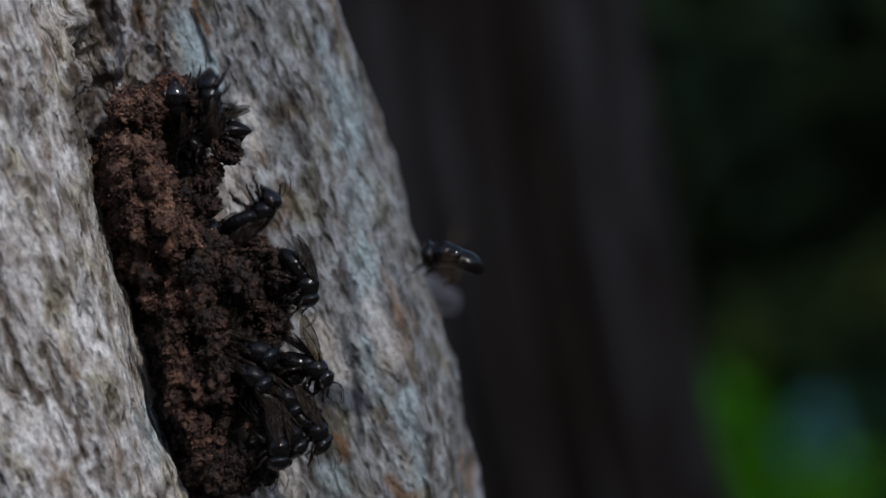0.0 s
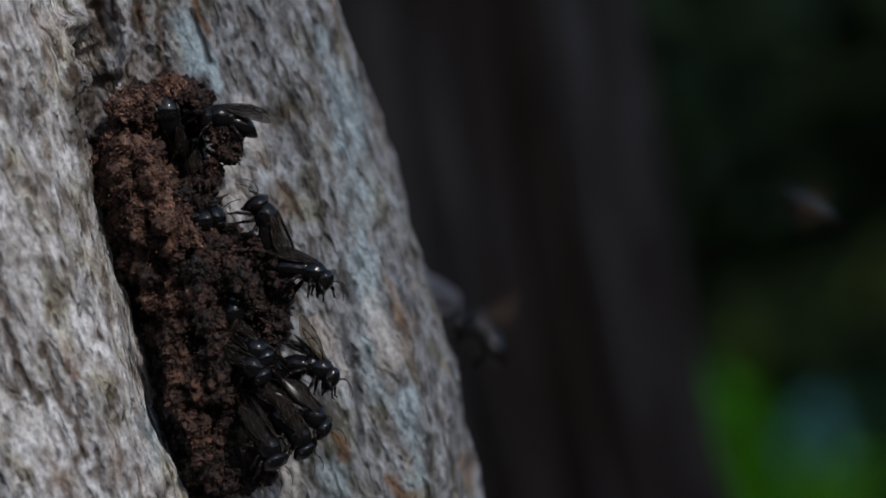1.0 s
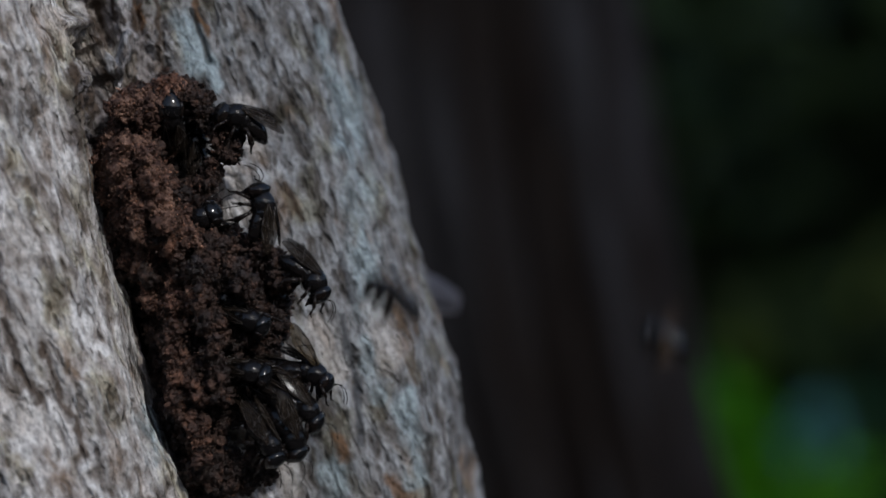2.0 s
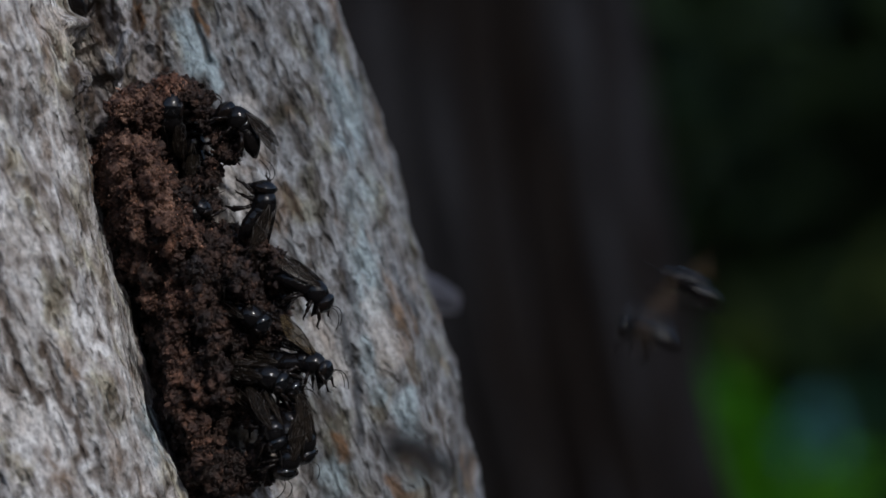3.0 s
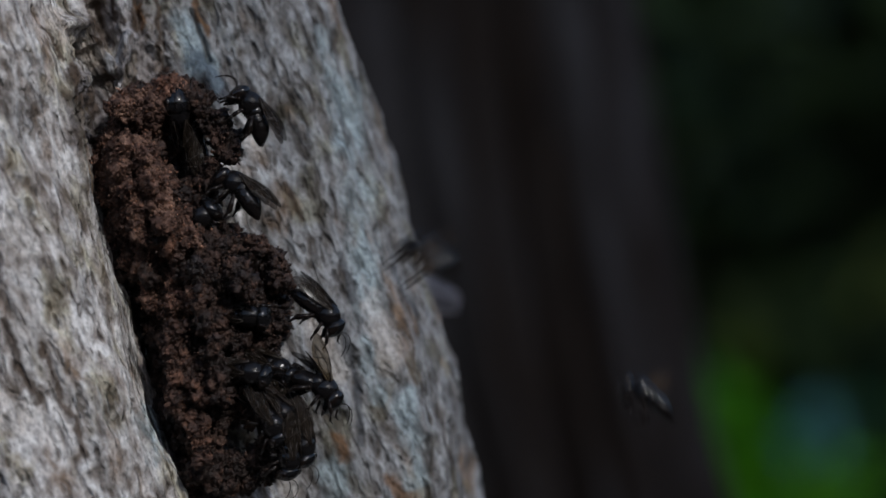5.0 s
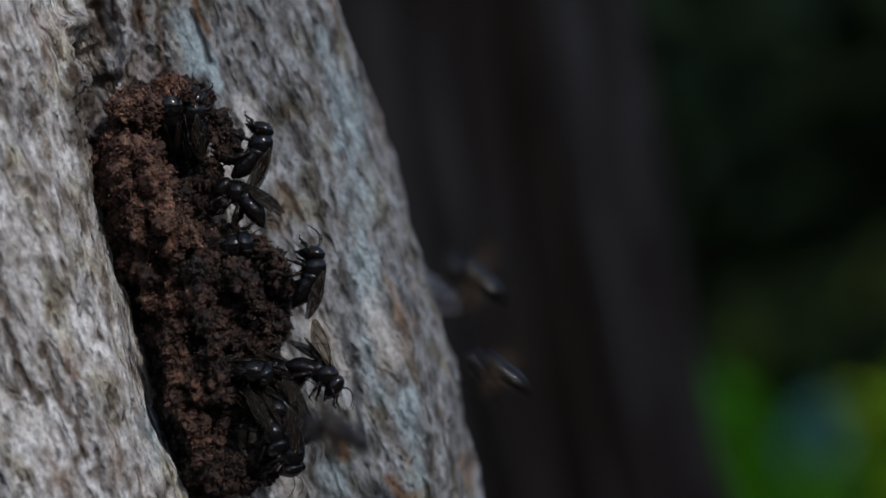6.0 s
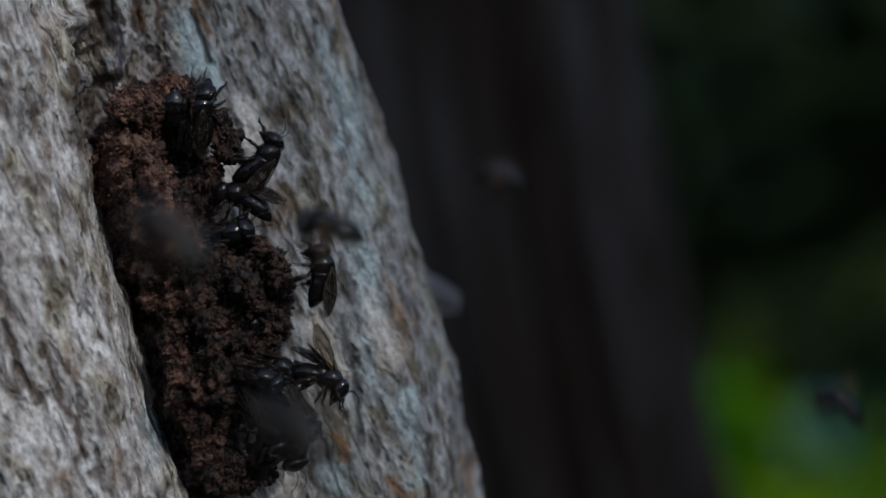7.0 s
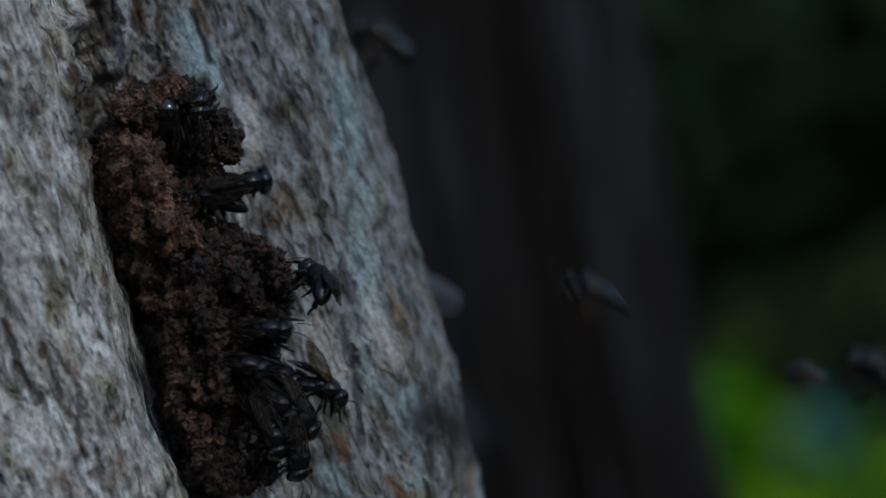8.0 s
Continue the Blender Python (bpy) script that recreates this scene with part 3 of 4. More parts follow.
def bee_head(top):
    bm = bmesh.new()

    def face(p):
        low = max(0, -p.z)
        k = 1 - 0.50 * low ** 1.4
        return Vector((p.x * (1 - 0.40 * low ** 1.4) - 0.10 * low, p.y * k, p.z if p.z > 0 else p.z * 1.32))
    ball(bm, (0.40, 0, -0.24), (0.74, 1.12, 1.08), 16, face)
    bristles(bm, 60, 0.16, 4)
    ob = part("head", scaled(bm), BLACK, top, "glossy black head")
    ob.location = (1.15 * MM, 0, -0.2 * MM)
    for s in (-1, 1):
        bm = bmesh.new()
        ball(bm, (0.44, 0.90 * s, -0.14), (0.44, 0.27, 0.74), 12)
        part("eye", scaled(bm), EYE_BROWN, ob, "large dark oval eye")
        bm = bmesh.new()
        pts = [(1.02, 0.17 * s, -0.1), (1.36, 0.34 * s, 0.20), (1.72, 0.44 * s, 0.22), (2.08, 0.52 * s, 0.04), (2.38, 0.58 * s, -0.28), (2.60, 0.62 * s, -0.66), (2.72, 0.64 * s, -1.05)]
        for k in range(6):
            rod(bm, pts[k], pts[k + 1], 0.036 if k else 0.034, 0.042 if k < 5 else 0.034, 6)
        part("antenna", scaled(bm), LEG_DARK, ob)
    bm = bmesh.new()
    for s in (-1, 1):
        rod(bm, (0.30, 0.30 * s, -1.42), (0.36, 0.05 * s, -1.86), 0.18, 0.06, 6)
    part("mandible", scaled(bm), LEG_DARK, ob)


def bee_abdomen(top):
    bm = bmesh.new()

    def tail(p):
        u = -p.x
        return Vector((p.x, p.y * (1 - 0.35 * max(0, u) ** 2), p.z * (1 - 0.30 * max(0, u) ** 2) - 0.42 * max(0, u) ** 2 - 0.10 * u))
    # overlapping plates from the waist to the tip
    made = bmesh.ops.create_uvsphere(bm, u_segments=24, v_segments=56, radius=1, matrix=Euler((0, radians(90), 0)).to_matrix().to_4x4())["verts"]
    for v in made:
        u = (1 - v.co.x) * 2.6
        ridge = (1 + 0.035 * ((u % 1) - 0.5)) * math.sqrt(1 + 0.8 * max(0, v.co.x) ** 2)
        p = tail(Vector((v.co.x, v.co.y * ridge, v.co.z * ridge)))
        v.co = Vector((p.x * 1.70 - 1.78, p.y * 1.04, p.z * 0.86))
    rod(bm, (0.05, 0, 0), (-0.40, 0, 0.02), 0.30, 0.42, 10)
    bristles(bm, 110, 0.20, 2)
    ob = part("abdomen", scaled(bm), PLATES, top, "shiny black plated abdomen")
    ob.location = (0.0, 0, -0.05 * MM)


def bee_leg(top, s, x, reach, hind):
    bm = bmesh.new()
    fx = {0: 0.7, 1: 0.1, 2: -0.9}[hind]
    a = Vector((x, 0.45 * s, -0.75))
    b = a + Vector((0.30 * fx, 0.62 * s, -0.20 + 0.25 * reach))
    c = b + Vector((0.85 * fx, 0.22 * s, -0.85 * reach))
    d = c + Vector((0.20 * fx, 0.06 * s, -0.66 * reach))
    rod(bm, a, b, 0.20, 0.18)
    rod(bm, b, c, 0.15, 0.30 if hind == 2 else 0.17)
    rod(bm, c, d, 0.19 if hind == 2 else 0.12, 0.08)
    rod(bm, d, d + Vector((0.18 * fx + 0.1, 0.05 * s, -0.10)), 0.06, 0.04, 5)
    bristles(bm, 34, 0.16, 3)
    part("leg", scaled(bm), LEG_DARK, top)


def wing(top, name, s, length, width, spread, lift):
    """A clear smoky wing with veins, hinged at the shoulder."""
    verts, faces = [], []
    n = 14
    for k in range(n + 1):
        u = k / n
        half = width * (0.20 + 0.80 * math.sin(math.pi * min(1, 0.10 + 0.86 * u) ** 1.25)) * 0.5 * (1 if u < 0.97 else 0.7)
        mid = -0.16 * width * math.sin(math.pi * u)
        for j in range(5):
            w = j / 4 * 2 - 1
            verts.append((-u * length, (mid + half * w) * s, 0.10 * math.sin(u * 3) - 0.05 * w * w))
    for k in range(n):
        for j in range(4):
            a = k * 5 + j
            faces.append((a, a + 5, a + 6, a + 1))
    me = mesh_of(name, [Vector(v) * MM for v in verts], faces, MEMBRANE)
    me.materials.append(VEIN)
    bm = bmesh.new()
    bm.from_mesh(me)
    old = set(bm.faces)
    for pts in ([(0, 1), (4, 4), (8, 4), (13, 3)], [(0, 2), (5, 3), (9, 2), (11, 1)], [(0, 1), (5, 1), (9, 1), (11, 1)], [(6, 4), (7, 2), (8, 0)]):
        line = [Vector(verts[k * 5 + j]) * MM for k, j in pts]
        for p, q in zip(line, line[1:]):
            rod(bm, p, q, 0.05 * MM, 0.035 * MM, 4)
    for f in bm.faces:
        f.smooth = True
        f.material_index = 0 if f in old else 1
    bm.to_mesh(me)
    bm.free()
    ob = new(name, me)
    ob.parent = top
    ob.matrix_basis = wing_pose(name, s, spread, lift)
    tagged(ob, "smoky brown translucent wing")
    return ob


def wing_pose(name, s, spread, lift, twist=12):
    x, z = (0.45, 0.92) if name == "forewing" else (-0.05, 0.84)
    return pose(x * MM, 0.62 * s * MM, z * MM, 0, 0, -spread * s) @ pose(0, 0, 0, 0, lift, 0) @ pose(0, 0, 0, twist * s, 0, 0)


def make_bee(spread=3, lift=2, reach=1.0):
    bee = new("bee")
    bm = bmesh.new()
    ball(bm, (0.35, 0, 0), (1.25, 1.06, 1.10), 16, lambda p: Vector((p.x, p.y * (1 - 0.15 * max(0, -p.x)), p.z * (1 - 0.12 * max(0, p.x)))))
    ball(bm, (-0.50, 0, 0.06), (0.86, 0.94, 0.96), 10)
    bristles(bm, 150, 0.24, 1)
    part("thorax", scaled(bm), THORAX, bee, "black thorax with fine down")
    bee_head(bee)
    bee_abdomen(bee)
    for s in (-1, 1):
        bee_leg(bee, s, 1.0, reach, 0)
        bee_leg(bee, s, 0.35, reach, 1)
        bee_leg(bee, s, -0.35, reach * 1.15, 2)
        wing(bee, "forewing", s, 4.4, 1.38, spread, lift)
        wing(bee, "hindwing", s, 3.1, 1.15, spread * 1.4, lift - 3)
    return tagged(bee, "small shiny black stingless bee on the nest", "bee", "bees at the nest")


# ---- what lies behind: shrubs and a dark wall of forest ----
def leaf(verts, faces, centre, along, up, length, width):
    """One pointed, slightly folded leaf."""
    side = along.cross(up).normalized()
    up = side.cross(along).normalized()
    base = len(verts)
    for u, w in ((0, 0), (0.25, 0.8), (0.55, 1.0), (0.8, 0.6), (1, 0)):
        mid = centre + along * (u * length) - up * (0.25 * length * u * u)
        if w == 0:
            verts.append(mid)
        else:
            verts.extend([mid - side * (w * width / 2) + up * (0.15 * width * w), mid, mid + side * (w * width / 2) + up * (0.15 * width * w)])
    b = base
    faces += [(b, b + 2, b + 1), (b, b + 3, b + 2), (b + 1, b + 2, b + 5, b + 4), (b + 2, b + 3, b + 6, b + 5),
              (b + 4, b + 5, b + 8, b + 7), (b + 5, b + 6, b + 9, b + 8), (b + 7, b + 8, b + 10), (b + 8, b + 9, b + 10)]


def shrub(foot, label, mat, clumps, leaves, size, seed):
    """Stems from one foot to each clump, and leaves round the clumps' ends."""
    rng = random.Random(seed)
    top = new("shrub")
    top.location = foot
    bm = bmesh.new()
    verts, faces = [], []
    for c, spread in clumps:
        end = Vector(c) - Vector(foot)
        a = Vector((0, 0, 0))
        for k in range(1, 5):
            b = end * (k / 4) + Vector((rng.uniform(-1, 1), rng.uniform(-1, 1), 0)) * 0.03 * (k < 4)
            rod(bm, a, b, 0.012 - 0.002 * k, 0.010 - 0.002 * k, 6)
            a = b
        for k in range(leaves):
            d = Vector((rng.gauss(0, 1), rng.gauss(0, 1), rng.gauss(0, 1)))
            p = end + d * spread * 0.5
            along = (d.normalized() + Vector((rng.uniform(-0.6, 0.6), rng.uniform(-0.6, 0.6), rng.uniform(-0.5, 0.2)))).normalized()
            leaf(verts, faces, p, along, Vector((rng.uniform(-0.4, 0.4), rng.uniform(-0.4, 0.4), 1)), size * rng.uniform(0.7, 1.3), size * rng.uniform(0.35, 0.55))
    part("stem", bm, DARK_BARK, top)
    ob = new("foliage", mesh_of("foliage", verts, faces, mat))
    ob.parent = top
    tagged(ob, kind="stuff")
    return tagged(top, label, "shrub")


def forest_wall():
    verts, faces = [], []
    n = 96
    for i in range(n + 1):
        a = radians(360 * i / n)
        for j in range(13):
            r = 9 + 0.6 * noise.noise(Vector((3 * math.cos(a), 3 * math.sin(a), j * 0.5)))
            verts.append((r * math.sin(a), r * math.cos(a), -0.3 + 3.6 * j / 12))
    for i in range(n):
        for j in range(12):
            a = i * 13 + j
            faces.append((a, a + 1, a + 14, a + 13))
    # near-black leaf colour holds the forest's shade; unseen behind the lens it darkens reflections
    tagged(new("backdrop", mesh_of("backdrop", verts, faces, SHADE_LEAF)), "wall of distant forest with shade painted into its dark green", "forest", kind="structure")


SHADED = Vector((-0.015, 0, LEVEL))      # the middle of the nest tree's sunlit side


def shading_tree():
    """An unseen tree added on the sun's side, whose bough dips into the sun's way at the end."""
    rng = random.Random(12)
    middle = SHADED + SUN_FROM * 8
    foot = Vector((middle.x + 1.45, middle.y - 0.35, 0))
    tree = new("tree")
    tree.location = foot
    bm = bmesh.new()
    spine = [Vector((0, 0, 0)), Vector((0.05, 0.03, 1.2)), Vector((-0.04, 0.05, 2.6)), Vector((0.03, -0.02, 4.0)), Vector((0, 0, 5.5)), Vector((0.08, -0.05, 6.8))]
    for k in range(5):
        rod(bm, spine[k], spine[k + 1], 0.17 - 0.026 * k, 0.17 - 0.026 * (k + 1), 12)
    part("trunk", bm, DARK_BARK, tree)
    verts, faces = [], []
    for end in (Vector((1.5, -0.4, 5.9)), Vector((0.9, -1.5, 6.4)), Vector((1.1, 1.0, 6.6)), Vector((0.2, -0.6, 7.8)), Vector((1.7, -1.2, 7.1)), Vector((0.7, 0.6, 7.6))):
        bm = bmesh.new()
        a = spine[3] + Vector((0, 0, rng.uniform(0, 1.6)))
        mid = (a + end) / 2 + Vector((0, 0, 0.2))
        rod(bm, a, mid, 0.06, 0.04, 8)
        rod(bm, mid, end, 0.04, 0.012, 8)
        part("limb", bm, DARK_BARK, tree)
        for k in range(170):
            d = Vector((rng.gauss(0, 1), rng.gauss(0, 1), rng.gauss(0, 0.7)))
            along = (d.normalized() + Vector((0, 0, -0.4))).normalized()
            leaf(verts, faces, end + d * 0.42, along, Vector((rng.uniform(-0.4, 0.4), rng.uniform(-0.4, 0.4), 1)), rng.uniform(0.09, 0.16), rng.uniform(0.05, 0.08))
    crown = new("crown", mesh_of("crown", verts, faces, LIT_LEAF))
    crown.parent = tree
    tagged(crown, kind="stuff")
    # the bough, hinged where it leaves the trunk
    reach = middle - foot - spine[4]
    bm = bmesh.new()
    a = Vector((0, 0, 0))
    for k in range(1, 5):
        b = reach * (k / 4 * 0.9) + Vector((0, 0, 0.05 * math.sin(k)))
        rod(bm, a, b, 0.05 - 0.010 * k, 0.042 - 0.010 * k, 8)
        a = b
    bough = part("bough", bm, DARK_BARK, tree)
    bough.location = spine[4]
    verts, faces = [], []
    for k in range(12500):
        d = Vector((rng.gauss(-0.24, 0.25), rng.gauss(-0.14, 0.25), rng.gauss(0, 0.36)))
        along = (d.normalized() + Vector((0, 0, -0.5))).normalized()
        leaf(verts, faces, reach + d, along, Vector((rng.uniform(-0.5, 0.5), rng.uniform(-0.5, 0.5), 1)), rng.uniform(0.016, 0.028), rng.uniform(0.008, 0.014))
    leaves = new("bough_leaves", mesh_of("bough_leaves", verts, faces, LIT_LEAF))
    leaves.parent = bough
    tagged(leaves, kind="stuff")
    tagged(tree, "slender leafy tree, unseen, added to dim the sun", "tree")
    return bough, Vector(spine[4])


# ---- how the bees stand and move ----
def stance(x, r, ang, tilt, roll, y):
    """A bee with its thorax at a column and row and y mm behind the plane of focus; it heads at ang degrees in that plane, tilt towards
    the lens, and its back is turned by roll from the left of its heading."""
    a, b, c = radians(ang), radians(tilt), radians(roll)
    f = Vector((math.cos(a) * math.cos(b), -math.sin(b), math.sin(a) * math.cos(b)))
    d0 = Vector((-math.sin(a), 0, math.cos(a)))
    side = f.cross(d0)
    if side.y > 0:
        side = -side
    up = d0 * math.cos(c) + side * math.sin(c)
    left = up.cross(f)
    m = Matrix((f, left, up)).transposed().to_4x4()
    m.translation = at(x, r, y * 0.001)
    return m


def between(a, b, u):
    q = a.to_quaternion().slerp(b.to_quaternion(), u)
    return Matrix.LocRotScale(a.translation.lerp(b.translation, u), q, None)


def restless(rows, seed):
    """Stances with rests between them: a bee stays, fidgets, then steps quickly on."""
    rng = random.Random(seed)
    keys = [(r[0], stance(*r[1:])) for r in rows]
    out = [keys[0]]
    for (t0, a), (t1, b) in zip(keys, keys[1:]):
        # over a long rest the step falls in its middle, otherwise just before the next stance
        begin, end = (t0 + 0.45 * (t1 - t0), t0 + 0.72 * (t1 - t0)) if t1 - t0 > 0.7 else (t1 - 0.24, t1 - 0.02)
        t = t0 + 0.2
        while t < t1 - 0.12:
            if not begin - 0.1 < t < end + 0.1:
                at_rest = a if t < begin else b
                fid = Matrix.Translation((rng.uniform(-1, 1) * 0.00012, 0, rng.uniform(-1, 1) * 0.00012)) @ at_rest
                out.append((t, fid @ pose(0, 0, 0, rng.uniform(-4, 4), rng.uniform(-4, 4), rng.uniform(-5, 5))))
                t += 0.4
            else:
                t += 0.1
        turn = math.degrees(a.to_quaternion().rotation_difference(b.to_quaternion()).angle)
        steps = int(turn // 70)
        for k in range(1, steps + 1):
            out.append((begin + (end - begin) * k / (steps + 1), between(a, b, k / (steps + 1))))
        out.append((t1, b))
    out.sort(key=lambda row: row[0])
    return out


def posed(bee, seed, head=30, curl=8, wings=None):
    """Its own bend of neck and waist, and its own hold of the wings."""
    rng = random.Random(seed)
    for o in bee.children:
        kind = o.name.split(".")[0]
        if kind == "head":
            o.matrix_basis = pose(1.15 * MM, 0, -0.25 * MM, rng.uniform(-10, 10), head + rng.uniform(-8, 8), rng.uniform(-12, 12))
        elif kind == "abdomen":
            o.matrix_basis = pose(0, 0, -0.05 * MM, 0, -curl + rng.uniform(-6, 6), rng.uniform(-6, 6))
        elif kind == "leg":
            o.matrix_basis = pose(0, 0, 0, rng.uniform(-9, 9), rng.uniform(-14, 14), rng.uniform(-10, 10))
        elif kind in ("forewing", "hindwing"):
            s = 1 if o.matrix_basis.translation.y > 0 else -1
            fore = kind == "forewing"
            spread, lift, twist = 2 if fore else 3, 2, -38
            if wings:
                spread, lift, twist = wings[0 if s > 0 else 1]
                if not fore:
                    spread, lift, twist = spread * 1.3, lift * 0.6, min(twist, 12)
            if spread > 12:
                o.data = CLEAR_WINGS[o.data][0]
            o.matrix_basis = wing_pose(kind, s, spread + rng.uniform(-3, 3), lift + rng.uniform(-3, 3), twist)
    return bee


ground()
nest_tree()
far_tree()
forest_wall()
BOUGH, HINGE = shading_tree()
shrub((0.62, 3.9, 0), "green leafy shrub with light painted into its leaf colour", LIT_LEAF,
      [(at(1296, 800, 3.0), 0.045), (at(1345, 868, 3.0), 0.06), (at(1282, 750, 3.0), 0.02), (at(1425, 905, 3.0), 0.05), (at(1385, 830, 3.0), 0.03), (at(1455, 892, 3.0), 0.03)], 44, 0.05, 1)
shrub((0.8, 2.7, 0), "shrub with blue green sky sheen painted on its broad waxy leaves", TEAL_LEAF, [(at(1428, 768, 2.6), 0.010), (at(1458, 760, 2.6), 0.008)], 22, 0.027, 2)
shrub((1.1, 3.6, 0), "blue green shrub with shade painted into its leaf colour", DIM_LEAF, [(at(1535, 850, 3.1), 0.06), (at(1250, 655, 3.2), 0.022), (at(1550, 690, 3.6), 0.03)], 10, 0.055, 8)
shrub((0.7, 4.4, 0), "olive shrub, half shade painted into its dry leaves", OLIVE_LEAF, [(at(1306, 588, 3.6), 0.018), (at(1552, 500, 3.9), 0.05)], 16, 0.05, 9)
shrub((1.6, 5.2, 0), "dark green shrub with deep shade painted into its leaves", SHADE_LEAF,
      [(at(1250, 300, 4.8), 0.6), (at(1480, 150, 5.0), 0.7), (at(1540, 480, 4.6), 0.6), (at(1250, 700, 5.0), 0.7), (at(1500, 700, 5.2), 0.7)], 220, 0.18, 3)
# added stand-in for growing sun patches: bright leaves swing in from the side
SUN_PATCH_SHRUB = shrub((0.45, 3.2, 0), "added yellow green shrub that sways in as painted sunlight", SUNNY_LEAF, [(at(1330, 828, 3.0), 0.05), (at(1286, 768, 3.1), 0.035), (at(1400, 880, 3.0), 0.06), (at(1545, 905, 3.0), 0.06)], 60, 0.06, 6)
nest()

FIRST = make_bee()
NEST_BEES = []
TIGHT = ((0, -2, -38), (0, -3, -38))
CLEAR_WINGS = {}
for o in FIRST.children:
    if "wing" in o.name:
        CLEAR_WINGS[o.data] = []
        for look_through in (OPEN_WING, BEATING):
            me = o.data.copy()
            me.materials[0] = look_through
            if look_through is BEATING:
                me.materials[1] = look_through
            CLEAR_WINGS[o.data].append(me)


def nest_bee(seed, head, curl, wings, *rows):
    bee = FIRST if not NEST_BEES else copy_thing(FIRST, Matrix())
    posed(bee, seed, head, curl, wings)
    NEST_BEES.append((bee, rows, seed))
    bee.matrix_basis = stance(*rows[0][1:])


# each row: seconds, column, row, heading, tilt, roll, depth in mm
nest_bee(1, -48, 0, None, (0, 312, 193, 95, 52, 90, -0.2), (0.5, 308, 218, 98, 52, 90, -0.2), (1, 300, 218, 98, 57, 95, -0.2), (1.5, 306, 214, 92, 57, 90, -0.2), (3, 304, 214, 92, 52, 85, -0.2),
         (4, 316, 205, 90, 52, 90, -0.2), (4.5, 318, 203, 96, 52, 95, -0.2), (6, 304, 211, 95, 52, 90, -0.2), (7, 310, 206, 92, 56, 90, -0.2), (8, 298, 219, 97, 52, 90, -0.2))
nest_bee(2, -30, 0, TIGHT, (0, 372, 178, 98, 22, 72, -0.4), (0.5, 345, 262, 95, 0, 60, 3.5), (4.5, 345, 262, 95, 0, 60, 3.5), (6, 344, 206, 95, 20, 75, -0.2), (6.5, 348, 204, 92, 20, 75, -0.3),
         (7, 357, 196, 86, 20, 70, -0.6), (7.5, 355, 204, 92, 20, 70, -0.5), (8, 352, 208, 98, 20, 70, -0.4))
nest_bee(3, 0, 3, ((3, 2, -40), (6, 4, -40)), (0, 374, 238, 199, 0, 178, 1.2), (0.5, 370, 229, 193, 0, 178, 1.5), (1, 396, 208, 165, 20, 170, 1.0), (1.5, 426, 206, 158, 25, 170, 0), (3, 425, 216, 127, 15, 175, 0),
         (3.5, 450, 230, 98, 0, 178, -0.5), (4, 457, 223, 108, 0, 180, -0.5), (4.5, 444, 188, 119, 5, 180, -0.5), (6, 458, 262, 62, 0, 175, -0.5), (6.5, 460, 266, 48, 0, 170, -0.5),
         (7, 470, 279, 48, 0, 165, -0.5), (7.5, 448, 305, 75, 0, 165, -0.5), (8, 437, 325, 15, 0, 90, -0.5))
nest_bee(4, 0, 2, ((3, 2, -40), (9, 5, -40)), (0, 460, 378, 32, 10, 160, -0.5), (0.5, 463, 424, 62, 25, 150, -0.5), (1, 472, 388, 105, 12, 150, -0.5), (1.5, 467, 368, 103, 8, 150, -0.5), (3, 465, 366, 68, 5, 150, -0.5),
         (3.5, 450, 340, 118, 5, 175, -1), (4, 420, 327, 138, 0, 175, 0), (4.5, 418, 323, 138, 0, 175, 0), (6, 425, 345, 140, 0, 175, 0), (6.5, 425, 348, 150, 0, 175, 0), (7.5, 425, 345, 160, 0, 170, 0), (8, 372, 350, 175, 0, 170, 0.5))
nest_bee(5, 10, 0, None, (0, 352, 420, 20, 18, 90, 2), (1.5, 352, 385, 12, 28, 90, 0), (3, 332, 386, 40, 28, 90, 0.5), (4.5, 326, 376, 40, 28, 90, 0.5), (6, 404, 436, 10, 33, 90, -1), (6.5, 385, 405, 20, 28, 90, -1),
         (7, 405, 414, 15, 28, 90, -1), (7.5, 395, 425, 15, 28, 90, -1), (8, 396, 482, 10, 28, 90, -1))
nest_bee(6, 8, 3, ((4, 3, -40), (4, 3, -40)), (0, 540, 498, -62, 0, 8, -0.5), (0.5, 550, 507, -60, 0, 5, -0.5), (1, 548, 480, -12, 10, 5, -0.5), (1.5, 548, 490, -48, 0, 5, -0.5), (3, 552, 513, -30, 0, 20, -0.5),
         (3.5, 560, 540, -58, 0, 10, -0.5), (4, 565, 536, -45, 0, 10, -0.5), (4.5, 577, 558, -42, 10, 15, -0.5), (6, 553, 482, 68, 0, 170, -0.5), (6.5, 540, 487, -35, 62, 15, -0.5),
         (7, 570, 478, 80, 5, 170, -0.5), (7.5, 566, 490, 104, -52, 172, -1), (8, 562, 492, 112, -54, 174, -1))
nest_bee(7, 4, 8, ((3, 2, -38), (14, 44, 84)), (0, 552, 650, -28, 0, 5, -0.5), (0.5, 548, 640, -28, 0, 5, -0.5), (1, 560, 650, -20, 0, 0, -0.5), (1.5, 552, 662, -30, 0, 5, -0.5), (3, 546, 642, -10, 5, 5, -0.5),
         (3.5, 569, 660, -22, 0, 0, -0.5), (4, 575, 666, -22, 0, 0, -0.5), (4.5, 575, 690, -30, 0, 5, -0.5), (6, 570, 660, -28, 0, 0, -0.5), (6.5, 568, 656, -14, 5, 0, -0.5),
         (7, 578, 668, -25, 0, 0, -0.5), (7.5, 582, 672, -30, 0, 0, -0.5), (8, 575, 688, -20, 0, 10, -0.5))
